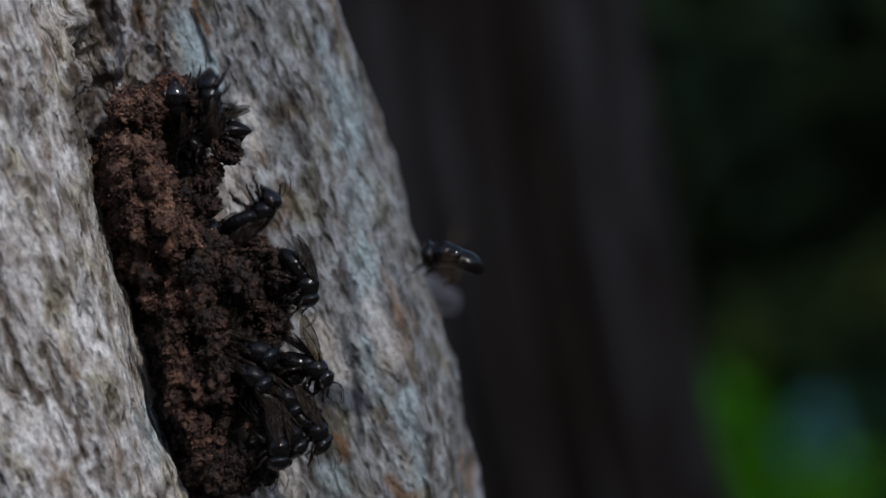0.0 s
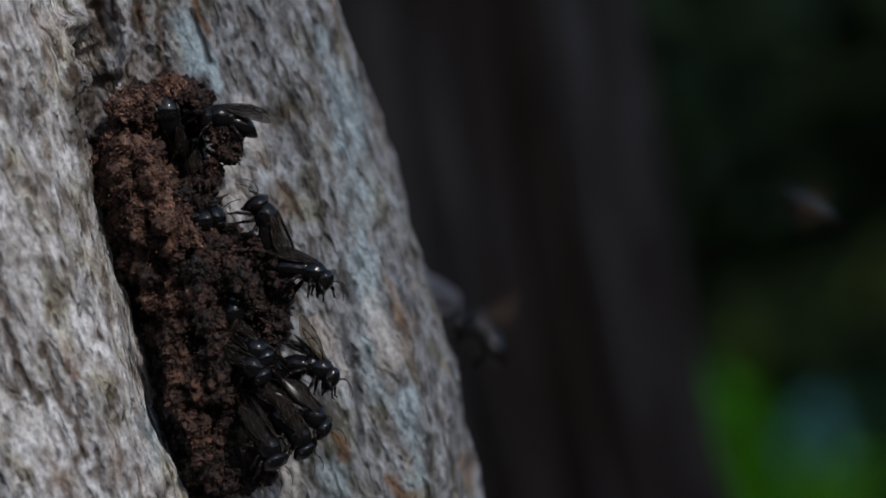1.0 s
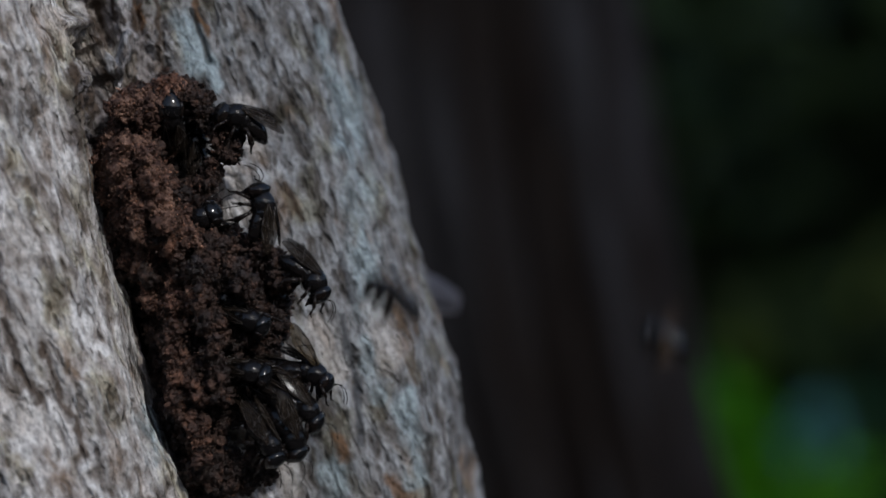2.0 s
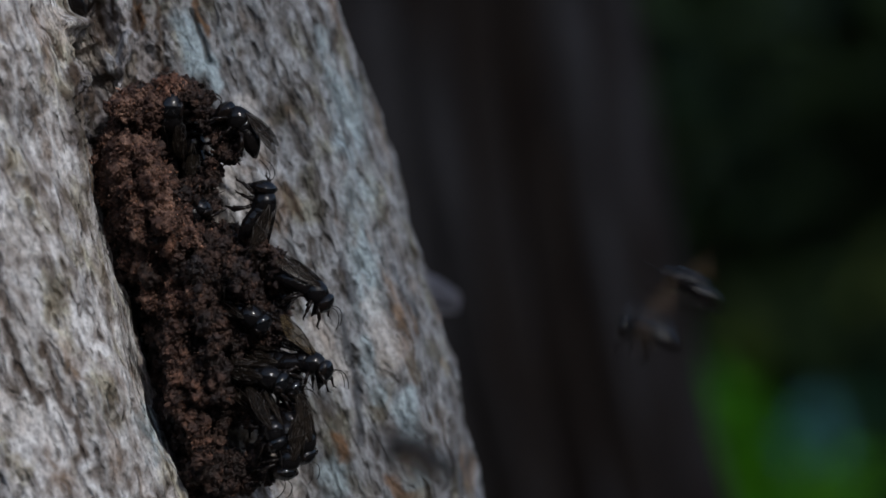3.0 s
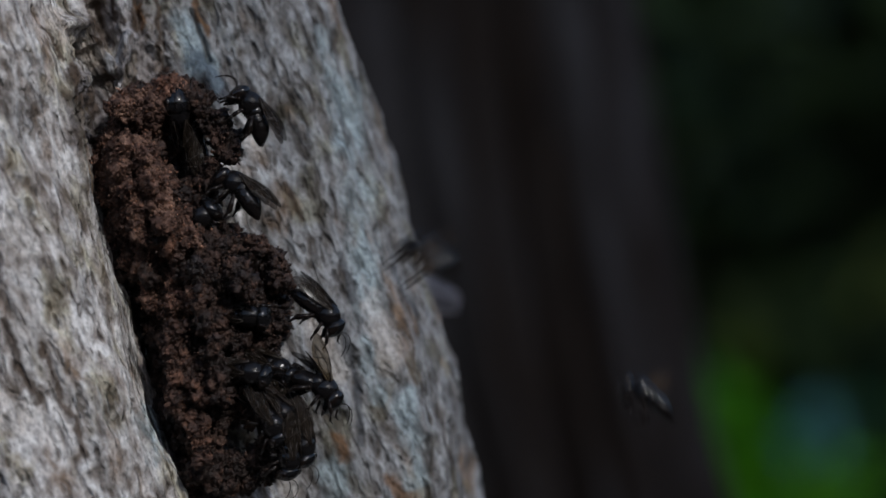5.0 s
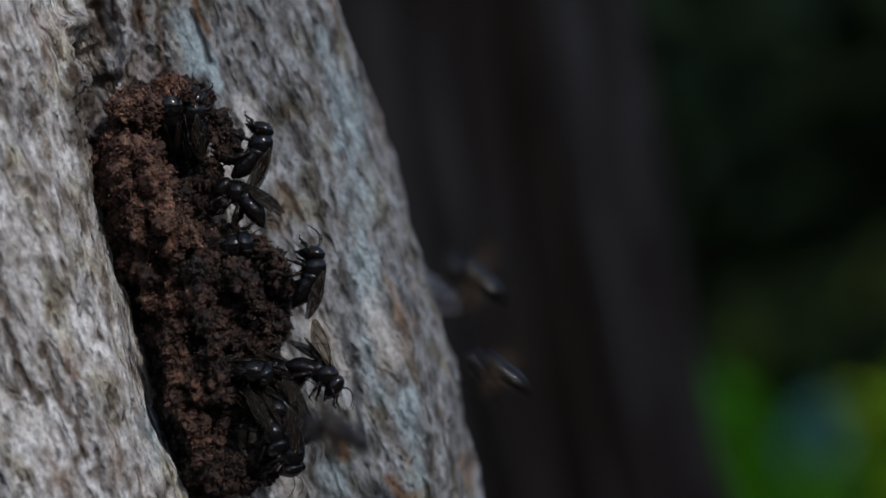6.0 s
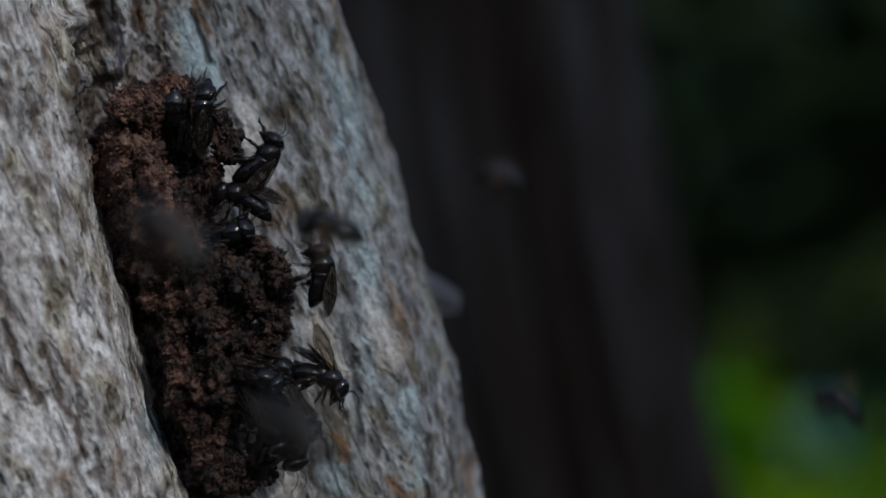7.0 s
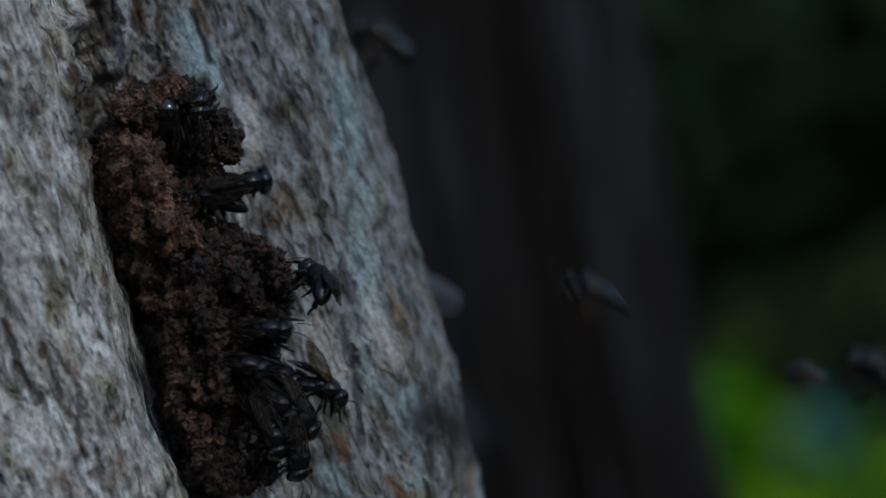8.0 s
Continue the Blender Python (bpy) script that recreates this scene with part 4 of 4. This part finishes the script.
nest_bee(8, -6, 8, None, (0, 556, 758, -54, 0, 25, -1), (0.5, 565, 736, -44, 0, 25, -1), (1, 551, 733, -40, 0, 25, -1), (1.5, 542, 712, -25, 0, 30, -1), (3, 536, 775, -72, 0, 25, -1), (3.5, 538, 765, -55, 0, 25, -1),
         (4, 535, 775, -70, 0, 30, -1), (4.5, 538, 790, -72, 0, 25, -1), (6, 528, 742, -60, 0, 25, -1), (7, 534, 738, -45, 0, 25, -1), (7.5, 533, 728, -42, 0, 25, -1), (8, 535, 735, -52, 0, 25, -1))
nest_bee(9, 0, 8, None, (0, 510, 765, -48, 0, 40, -2), (0.5, 508, 762, -52, 0, 40, -2), (1, 525, 768, -55, 0, 40, -2), (1.5, 518, 762, -42, 0, 40, -2), (3, 512, 805, -94, 0, 35, -2), (3.5, 514, 800, -80, 0, 35, -2),
         (4, 512, 808, -85, 0, 40, -2), (4.5, 512, 805, -88, 0, 35, -2), (6, 516, 798, -80, 0, 40, -2), (6.5, 520, 798, -82, 0, 35, -2), (7, 522, 788, -80, 0, 40, -2), (7.5, 530, 790, -75, 0, 40, -2), (8, 526, 806, -75, 0, 40, -2))
nest_bee(10, 5, 5, TIGHT, (0, 492, 785, -80, 15, 55, -3), (0.5, 485, 772, -60, 15, 55, -3), (1, 472, 786, -55, 15, 50, -3), (1.5, 470, 790, -60, 15, 55, -3), (3, 480, 755, -62, 15, 60, -2.5), (4.5, 478, 745, -58, 15, 60, -2.5),
         (6, 480, 760, -60, 15, 60, -2.5), (8, 482, 768, -65, 15, 60, -2.5))
nest_bee(11, 15, 5, TIGHT, (0, 450, 620, -20, 33, 70, -2), (0.5, 444, 586, -15, 33, 80, -2), (1, 448, 614, -40, 33, 80, -2), (1.5, 434, 566, -20, 28, 80, -2), (3, 438, 556, -30, 28, 80, -2), (4, 430, 546, 0, 28, 80, -2),
         (4.5, 444, 560, 0, 28, 80, -2), (6, 420, 560, -10, 28, 80, 1.5), (7.5, 420, 570, -5, 28, 80, 1.5), (8, 470, 583, 2, 20, 75, -2))
nest_bee(12, 20, 5, TIGHT, (0, 442, 662, -30, 33, 60, -2.5), (0.5, 466, 698, -30, 33, 60, -2.5), (1, 440, 646, -30, 28, 60, -2.5), (1.5, 430, 656, 0, 28, 60, -2.5), (3, 468, 666, -10, 28, 60, -2.5), (3.5, 484, 680, -20, 28, 60, -2.5),
         (4, 450, 678, -5, 28, 65, -2.5), (4.5, 436, 660, 0, 28, 60, -2.5), (6, 440, 656, -5, 28, 60, -2.5), (7, 460, 668, -15, 28, 60, -2.5), (7.5, 500, 668, -15, 28, 50, -2.5), (8, 432, 646, -5, 28, 60, -2.5))
nest_bee(13, 10, 0, TIGHT, (0, 420, 530, 70, 28, 90, -1.5), (1, 410, 560, 70, 28, 90, -1.5), (1.5, 392, 545, 80, 28, 90, -0.5), (3, 410, 510, 70, 28, 95, -1.5), (4, 406, 506, 75, 28, 90, -1.5), (4.5, 412, 500, 80, 28, 90, -1.5),
         (6, 412, 498, 85, 28, 90, -1.5), (6.5, 414, 522, 80, 28, 90, -1.5), (7.5, 402, 530, 75, 28, 90, -1), (8, 378, 545, 75, 28, 90, -0.5))
nest_bee(14, 25, 5, TIGHT, (0, 500, 702, -35, 15, 50, -1.5), (0.5, 504, 702, -35, 15, 50, -1.5), (1, 498, 722, -38, 15, 50, -1.5), (1.5, 494, 716, -38, 15, 50, -1.5), (3, 490, 676, -8, 15, 50, -1.5), (3.5, 506, 692, -25, 15, 50, -1.5),
         (4, 496, 722, -50, 15, 50, -1.5), (4.5, 500, 732, -52, 15, 50, -1.5), (6, 482, 722, -32, 15, 50, -1.5), (8, 490, 712, -35, 15, 50, -1.5))
nest_bee(15, 10, 0, None, (0, 205, 420, -75, 0, 80, 9), (3, 258, 640, -75, 0, 80, 9), (3.5, 224, 512, -75, 0, 80, 8), (4.5, 285, 735, -70, 0, 80, 9), (6, 205, 400, -75, 0, 80, 9), (6.5, 250, 592, -75, 0, 80, 8),
         (7, 275, 715, -72, 0, 80, 8), (8, 300, 800, -70, 0, 80, 9))

nest_bee(16, 20, 5, TIGHT, (0, 138, -70, -80, -30, 90, 4), (2.6, 138, -50, -80, -30, 90, 4), (2.8, 138, -5, -85, -35, 90, 4), (3.0, 136, 38, -95, -66, 90, 5), (3.1, 136, 54, -95, -62, 90, 5), (3.3, 137, 50, -88, -66, 90, 5),
         (3.4, 162, 112, -70, -66, 90, 6.5), (3.5, 164, 128, -80, -66, 90, 7), (3.7, 158, 106, -85, -68, 90, 6.5), (4.0, 178, 196, -80, -30, 90, 9), (4.4, 205, 250, -70, -20, 90, 13), (8, 206, 252, -70, -20, 90, 13))

nest_bee(17, 5, 6, TIGHT, (0, 496, 648, -18, 22, 60, 0.4), (1, 490, 652, -24, 22, 60, 0.4), (1.5, 494, 660, -20, 22, 58, 0.4), (3, 492, 640, -14, 20, 60, 0.4), (4.5, 488, 650, -20, 22, 60, 0.4), (6, 498, 655, -22, 22, 60, 0.4),
         (7, 492, 650, -16, 22, 62, 0.4), (8, 494, 662, -20, 22, 60, 0.4))
nest_bee(18, 10, 6, TIGHT, (0, 532, 708, -46, 8, 40, 0.6), (0.5, 528, 704, -44, 8, 40, 0.6), (1.5, 524, 690, -40, 8, 40, 0.6), (3, 520, 712, -60, 8, 42, 0.6), (4.5, 518, 722, -62, 8, 40, 0.6), (6, 512, 706, -52, 8, 40, 0.6),
         (7.5, 510, 700, -48, 8, 40, 0.6), (8, 514, 706, -50, 8, 42, 0.6))
nest_bee(19, 0, 4, TIGHT, (0, 462, 742, -52, 18, 60, -0.8), (1.5, 458, 738, -48, 18, 60, -0.8), (3, 456, 724, -40, 18, 62, -0.8), (4.5, 452, 716, -36, 18, 60, -0.8), (6, 456, 730, -44, 18, 60, -0.8), (8, 460, 738, -48, 18, 60, -0.8))

tagged(NEST_BEES[15][0], "small black bee climbing down the bark fold over the nest")
tagged(NEST_BEES[6][0], "small shiny black stingless bee with one brown wing raised")
tagged(NEST_BEES[14][0], "small black bee crawling in the dark bark crevice")
tagged(NEST_BEES[0][0], "shiny black guard bee looking out of the nest mouth")
FLYING_BEES = []


def flight_meshes():
    """What a bee holds otherwise in the air: hind legs hang down, feelers point ahead."""
    out = {}
    legs = sorted((o for o in FIRST.children if o.name.startswith("leg")), key=lambda o: o.name)
    head = next(o for o in FIRST.children if o.name.startswith("head"))
    feelers = sorted((o for o in head.children if o.name.startswith("antenna")), key=lambda o: o.name)
    for s, leg, feeler in ((-1, legs[2], feelers[0]), (1, legs[5], feelers[1])):
        bm = bmesh.new()
        pts = [Vector(p) for p in ((-0.35, 0.45 * s, -0.70), (-0.75, 0.68 * s, -1.12), (-0.98, 0.70 * s, -2.05), (-0.72, 0.66 * s, -2.75), (-0.58, 0.62 * s, -3.15))]
        for k, (wide, thin) in enumerate(((0.20, 0.17), (0.14, 0.30), (0.20, 0.11), (0.08, 0.05))):
            rod(bm, pts[k], pts[k + 1], wide, thin)
        bristles(bm, 34, 0.16, 3)
        out[leg.data] = bm, LEG_DARK
        bm = bmesh.new()
        pts = [(1.02, 0.17 * s, -0.10), (1.34, 0.32 * s, 0.22), (1.78, 0.42 * s, 0.48), (2.20, 0.50 * s, 0.68), (2.60, 0.58 * s, 0.82)]
        for k in range(4):
            rod(bm, pts[k], pts[k + 1], 0.040, 0.046, 6)
        out[feeler.data] = bm, EYE_BROWN
    made = {}
    for old, (bm, mat) in out.items():
        me = bpy.data.meshes.new(old.name)
        scaled(bm).to_mesh(me)
        bm.free()
        for p in me.polygons:
            p.use_smooth = True
        me.materials.append(mat)
        made[old] = me
    return made


IN_FLIGHT = flight_meshes()


def flying_bee(seed, *rows):
    """Rows: seconds, column, row, depth in mm, and for some the slope of the body, its tilt and its roll; all head for the nest."""
    rng = random.Random(seed)
    bee = copy_thing(FIRST, Matrix())
    posed(bee, seed, 20, 5)
    for o in bee.children:
        if "wing" in o.name:
            o.data = CLEAR_WINGS[o.data][1]
        for part_of in (o, *o.children):
            part_of.data = IN_FLIGHT.get(part_of.data, part_of.data)
    tagged(bee, "small black bee hovering before the nest on blurred wings", group="bees in flight")
    keys = []
    for t, x, r, y, *turn in rows:
        ang, tilt, roll = turn or (rng.gauss(-30, 8), rng.uniform(-15, 15), rng.uniform(-5, 45))
        drift, way = rng.uniform(3, 8) if turn else rng.uniform(18, 42), radians(rng.gauss(75, 30))
        dx, dr = drift * math.cos(way), drift * math.sin(way)
        for step in (-1, 0, 1):
            if 0 <= t + step / FPS <= 8:
                keys.append((t + step / FPS, stance(x - 8 + dx * step, r - 4 + dr * step, 180 + ang + 4 * step, tilt, 180 - roll, y)))
    FLYING_BEES.append((bee, keys))
    bee.matrix_basis = keys[0][1]


flying_bee(20,
           (0, 800, 455, -8), (0.1, 937, 590, 20), (0.2, 662, 640, -8), (0.3, 872, 625, -12), (0.4, 788, 690, -25), (0.5, 975, 565, 28), (0.6, 1779, 544, -10), (0.7, 1519, 796, 28),
           (0.8, 1535, 804, 20), (0.9, 1836, 823, -10), (1.4, 1836, 823, -10), (1.5, 1515, 762, 8, -36, 5, 20), (1.7, 1828, 839, -10), (2.8, 1828, 839, -10), (2.9, 1107, 150, -15), (3, 1768, 175, -10),
           (3.1, 1398, 470, 5), (3.2, 1837, 547, -10), (3.4, 1837, 547, -10), (3.5, 415, 130, -85), (3.6, 565, -170, -10), (3.7, 565, -170, -10), (3.8, 723, 683, -18), (3.9, 906, 1079, -10),
           (4, 906, 1079, -10), (4.1, 776, 824, -25), (4.2, 804, 840, -18), (4.3, 671, 743, -18), (4.4, 525, 768, -70), (4.5, 560, 690, -72), (4.6, 653, 1065, -10), (5.8, 653, 1065, -10),
           (5.9, 493, 776, -75), (6, 598, 762, -35), (6.1, 650, 723, -12), (6.2, 839, 1081, -10), (6.3, 839, 1081, -10), (6.4, 804, 683, -8), (6.5, 1062, 428, 14, -36, 0, 25), (6.6, 1071, 550, 20),
           (6.7, 1058, 731, -15), (6.8, 885, 259, -12), (6.9, 1014, 327, 20), (7, 890, 310, 60), (7.1, 1038, 493, -5), (7.2, 1190, 1063, -10), (7.3, 1190, 1063, -10), (7.4, 1192, 824, -15),
           (7.5, 1139, 836, -15), (7.6, 1220, 675, 20), (7.7, 1014, 594, 5), (7.8, 1050, 561, 5), (7.9, 1099, 642, -5), (8, 1055, 515, -5))
flying_bee(21,
           (0, 1810, 500, -10), (0.1, 500, 180, -70), (0.2, 650, -170, -10), (0.3, 650, -170, -10), (0.4, 626, 258, -18), (0.5, 893, 305, -14, -33, 0, 25), (0.6, 1068, 1084, -10), (0.7, 1068, 1084, -10),
           (0.8, 856, 804, -12), (0.9, 856, 574, -25), (1, 855, 590, -25), (1.1, 885, 784, -18), (1.2, 1030, 530, 12), (1.3, 1079, 711, 28), (1.4, 1026, 703, 12), (1.5, 985, 590, 20),
           (1.7, 1789, 596, -10), (2.2, 1789, 596, -10), (2.3, 1380, 760, 28), (2.5, 1832, 706, -10), (2.7, 1832, 706, -10), (2.8, 1454, 626, 28), (2.9, 1212, 404, -15), (3, 1228, 505, -5),
           (3.1, 1256, 600, 12), (3.2, 990, 808, -15), (3.3, 856, 836, -8), (3.4, 966, 703, -15), (3.5, 890, 850, -12), (3.6, 937, 550, -15), (3.7, 856, 320, -25), (3.8, 743, 562, -25),
           (3.9, 852, 574, -18), (4, 768, 388, -8), (4.1, 784, 368, -12), (4.2, 683, 246, -18), (4.3, 840, 234, -18), (4.4, 848, 283, -8), (4.5, 998, -170, -10), (4.6, 998, -170, -10),
           (4.7, 408, 182, -80), (5, 558, -170, -10), (5.2, 558, -170, -10), (5.3, 620, 300, -50), (5.6, 820, 380, -18), (5.8, 828, 646, -25), (5.9, 1812, 605, -10), (6.2, 1812, 605, -10),
           (6.3, 1482, 622, -15), (6.4, 1815, 689, -10), (6.9, 1815, 689, -10), (7, 525, 750, -78), (7.1, 703, 707, -18), (7.2, 945, 808, 5), (7.3, 1008, 1090, -10), (7.7, 1008, 1090, -10),
           (7.8, 727, 695, -40), (7.9, 703, 695, -12), (8, 1818, 769, -10))
flying_bee(22,
           (0, 1870, 500, -10), (0.1, 1870, 500, -10), (0.2, 1155, 840, 28), (0.3, 1115, 835, 20), (0.4, 1830, 814, -10), (0.5, 1230, 510, 20), (0.6, 1309, 541, 28), (0.7, 1256, 703, -15),
           (0.8, 1798, 630, -10), (0.9, 1050, 670, 12), (1, 1134, 1116, -10), (1.1, 1164, 800, -15), (1.2, 1787, 786, -10), (1.3, 1787, 786, -10), (1.4, 1208, 703, 28), (1.5, 1290, 703, 8, -18, 5, 30),
           (1.7, 1270, 630, 28), (2, 1180, 600, 28), (2.3, 1801, 658, -10), (2.4, 1801, 658, -10), (2.5, 1250, 520, 28), (2.8, 606, 477, -18), (2.9, 715, 525, -25), (3, 743, 800, -75),
           (3.1, 772, 412, -25), (3.2, 1835, 416, -10), (3.4, 1835, 416, -10), (3.5, 1510, 190, -5), (3.6, 1803, 190, -10), (3.8, 1803, 190, -10), (3.9, 1357, 509, -15), (4, 1767, 589, -10),
           (4.1, 1442, 622, 20), (4.2, 1087, 489, -5), (4.3, 832, 671, -18), (4.4, 788, 695, -18), (4.5, 700, 485, -18), (4.6, 683, 517, -18), (4.7, 812, 517, -25), (5, 760, 450, -8),
           (5.3, 900, 600, 5), (5.6, 1019, 1089, -10), (5.9, 1019, 1089, -10), (6, 844, 493, -25), (6.1, 1086, 1102, -10), (6.2, 1086, 1102, -10), (6.3, 998, 776, -5), (6.4, 1046, 860, -15),
           (6.5, 497, 208, -20), (6.6, 647, -170, -10), (6.7, 647, -170, -10), (6.8, 440, 186, -70), (6.9, 408, 436, -75), (7, 310, 410, -85), (7.1, 392, 1112, -10), (7.3, 392, 1112, -10),
           (7.4, 606, 663, -50), (7.5, 968, 612, 18, -38, 0, 20), (7.6, 703, 202, -25), (7.7, 327, 48, -60), (7.8, 477, -170, -10), (7.9, 477, -170, -10), (8, 680, 68, -40))
flying_bee(23,
           (0, 1930, 500, -10), (0.2, 1930, 500, -10), (0.3, 1317, 815, -15), (0.4, 1353, 836, -5), (0.5, 1385, 788, 14, -36, 10, 25), (0.6, 1430, 622, -15), (0.7, 731, 432, -8), (0.8, 849, 1090, -10),
           (1.3, 849, 1090, -10), (1.4, 776, 800, -18), (1.5, 885, 850, -18), (1.7, 890, 730, -12), (2, 700, 520, -8), (2.3, 900, 350, 20), (2.5, 820, 690, -8), (2.8, 856, 727, -18),
           (2.9, 945, 606, 28), (3, 1147, 586, -15), (3.1, 1398, 828, -15), (3.2, 1273, 850, 20), (3.3, 1764, 849, -10), (3.4, 1764, 849, -10), (3.5, 1378, 822, 8, -38, 0, 20), (3.6, 1353, 784, 5),
           (3.7, 1131, 763, 20), (3.8, 1309, 784, 28), (3.9, 1499, 816, 12), (4, 1505, 806, 4, -24, 5, 15), (4.1, 1767, 737, -10), (4.2, 966, 590, 5), (4.3, 1014, 610, 12), (4.4, 1010, 828, -5),
           (4.5, 928, 780, 10, -32, 0, 20), (4.6, 1099, 606, 28), (4.7, 1188, 598, 5), (5, 1150, 700, 5), (5.3, 1835, 653, -10), (6.6, 1835, 653, -10), (6.7, 1442, 307, 5), (6.8, 1805, 283, -10),
           (7.2, 1805, 283, -10), (7.3, 1418, 626, 5), (7.4, 1775, 558, -10), (7.5, 1498, 692, -12, -22, 0, 15), (7.6, 1800, 647, -10), (7.7, 1438, 493, -15), (7.8, 962, 461, 12), (7.9, 776, 521, -25),
           (8, 964, 1084, -10))
flying_bee(24,
           (0, 1990, 500, -10), (0.9, 1990, 500, -10), (1, 1440, 365, 60), (1.1, 1764, 319, -10), (1.4, 1764, 319, -10), (1.5, 548, 632, -75), (1.7, 753, 1102, -10), (2.7, 753, 1102, -10),
           (2.8, 210, 808, -60), (2.9, 282, 1082, -10), (3.3, 282, 1082, -10), (3.4, 622, 715, -80), (3.5, 630, 550, -80), (3.6, 719, 550, -8), (3.7, 490, 582, -80), (3.8, 622, 550, -8),
           (3.9, 370, 420, -85), (4, 1805, 495, -10), (4.2, 1805, 495, -10), (4.3, 1539, 368, -15), (4.4, 1801, 335, -10), (4.5, 1366, 848, 18, -30, 0, 30), (4.6, 1349, 606, 28), (4.7, 913, 646, -5),
           (5, 1770, 724, -10), (5.8, 1770, 724, -10), (5.9, 1159, 562, -5), (6, 885, 655, -8), (6.1, 905, 606, 28), (6.2, 808, 420, -8), (6.3, 715, 460, -12), (6.4, 582, 319, -12),
           (6.5, 690, 358, -12), (6.6, 747, 186, -25), (6.7, 755, 501, -8), (6.8, 905, 541, -5), (6.9, 590, 428, -30), (7, 582, 402, -28), (7.1, 715, 586, -12), (7.2, 824, 638, -8),
           (7.3, 691, 820, -40), (7.4, 768, 796, -60), (7.5, 715, 816, -45), (7.6, 751, 654, -40), (7.7, 1809, 724, -10), (7.9, 1809, 724, -10), (8, 1432, 664, 60, -20, 0, 20))
flying_bee(25,
           (0, 2050, 500, -10), (3, 2050, 500, -10), (3.1, 1499, 828, -15), (3.2, 1795, 877, -10), (3.3, 1402, 808, -15), (3.4, 1067, 715, -15), (3.5, 1260, 803, 6, -34, 0, 10), (3.6, 1374, 541, 12),
           (3.7, 1809, 613, -10), (3.8, 1188, 582, 5), (3.9, 1216, 452, 20), (4, 965, 228, 14, -30, 0, 20), (4.1, 1112, -170, -10), (4.2, 1127, 186, -5), (4.3, 1763, 251, -10), (4.4, 1495, 141, 28),
           (4.5, 1788, 173, -10), (5.7, 1788, 173, -10), (5.8, 1293, 210, 5), (5.9, 1760, 252, -10), (6, 1760, 252, -10), (6.1, 1236, 190, 20), (6.2, 1768, 260, -10), (6.4, 1768, 260, -10),
           (6.5, 1350, 490, -5), (6.6, 1232, 711, -15), (6.7, 1220, 703, 5), (6.8, 1168, 703, -15), (6.9, 1775, 666, -10), (7, 1490, 712, 40), (7.1, 1471, 719, 12), (7.2, 1794, 797, -10),
           (7.3, 1479, 828, -15), (7.4, 1768, 871, -10), (7.7, 1768, 871, -10), (7.8, 1462, 723, -15), (7.9, 1770, 788, -10), (8, 1556, 655, -40, -35, 0, 20))
flying_bee(26,
           (0, 2110, 500, -10), (3.5, 2110, 500, -10), (3.6, 1495, 590, 12), (3.7, 1831, 536, -10), (3.8, 824, 796, -25), (3.9, 1808, 873, -10), (4, 1508, 577, 4, -24, 0, 10), (4.1, 1228, 638, 12),
           (4.2, 1269, 501, 5), (4.3, 1776, 500, -10), (4.4, 1776, 500, -10), (4.5, 1390, 715, 60), (4.6, 1491, 747, -5), (4.7, 1775, 675, -10), (5.2, 1775, 675, -10), (5.3, 1400, 500, 12),
           (5.6, 1200, 650, 5), (5.8, 1813, 715, -10), (6.1, 1813, 715, -10), (6.2, 1462, 804, 5), (6.3, 1764, 855, -10), (6.5, 1764, 855, -10), (6.6, 1333, 800, 20), (6.7, 1829, 842, -10),
           (7, 1829, 842, -10), (7.1, 1058, 808, 28), (7.2, 1046, 760, 20), (7.3, 1294, 1068, -10), (7.7, 1294, 1068, -10), (7.8, 667, 703, -30), (7.9, 755, 751, -70), (8, 800, 742, -85))


def motions():
    foot = Vector((0.45, 3.2, 0))
    walk(SUN_PATCH_SHRUB, [(t, pose(*foot, 0, lean, 0)) for t, lean in ((0, 21), (1.5, 20), (3, 20.5), (4.5, 19), (6, 12.5), (6.6, 6), (7.1, 0.5), (7.6, 1.2), (8, 0))])
    walk(BOUGH, [(t, pose(*HINGE, 0, raised, 0)) for t, raised in ((0, 41), (1.5, 39), (3, 41), (4.5, 40), (6, 40), (6.6, 34), (7.1, 23), (7.5, 16.5), (8, 12))])
    for bee, rows, seed in NEST_BEES:
        walk(bee, restless(rows, seed))
    for k, (bee, keys) in enumerate(FLYING_BEES):
        walk(bee, keys)
        for o in bee.children:
            kind = o.name.split(".")[0]
            if kind in ("forewing", "hindwing"):
                s = 1 if o.matrix_basis.translation.y > 0 else -1
                beat = [(i / FPS, wing_pose(kind, s, 75 if kind == "forewing" else 62, 38 if (i + k) % 2 else -30)) for i in range(8 * FPS + 1)]
                walk(o, beat)


motions()
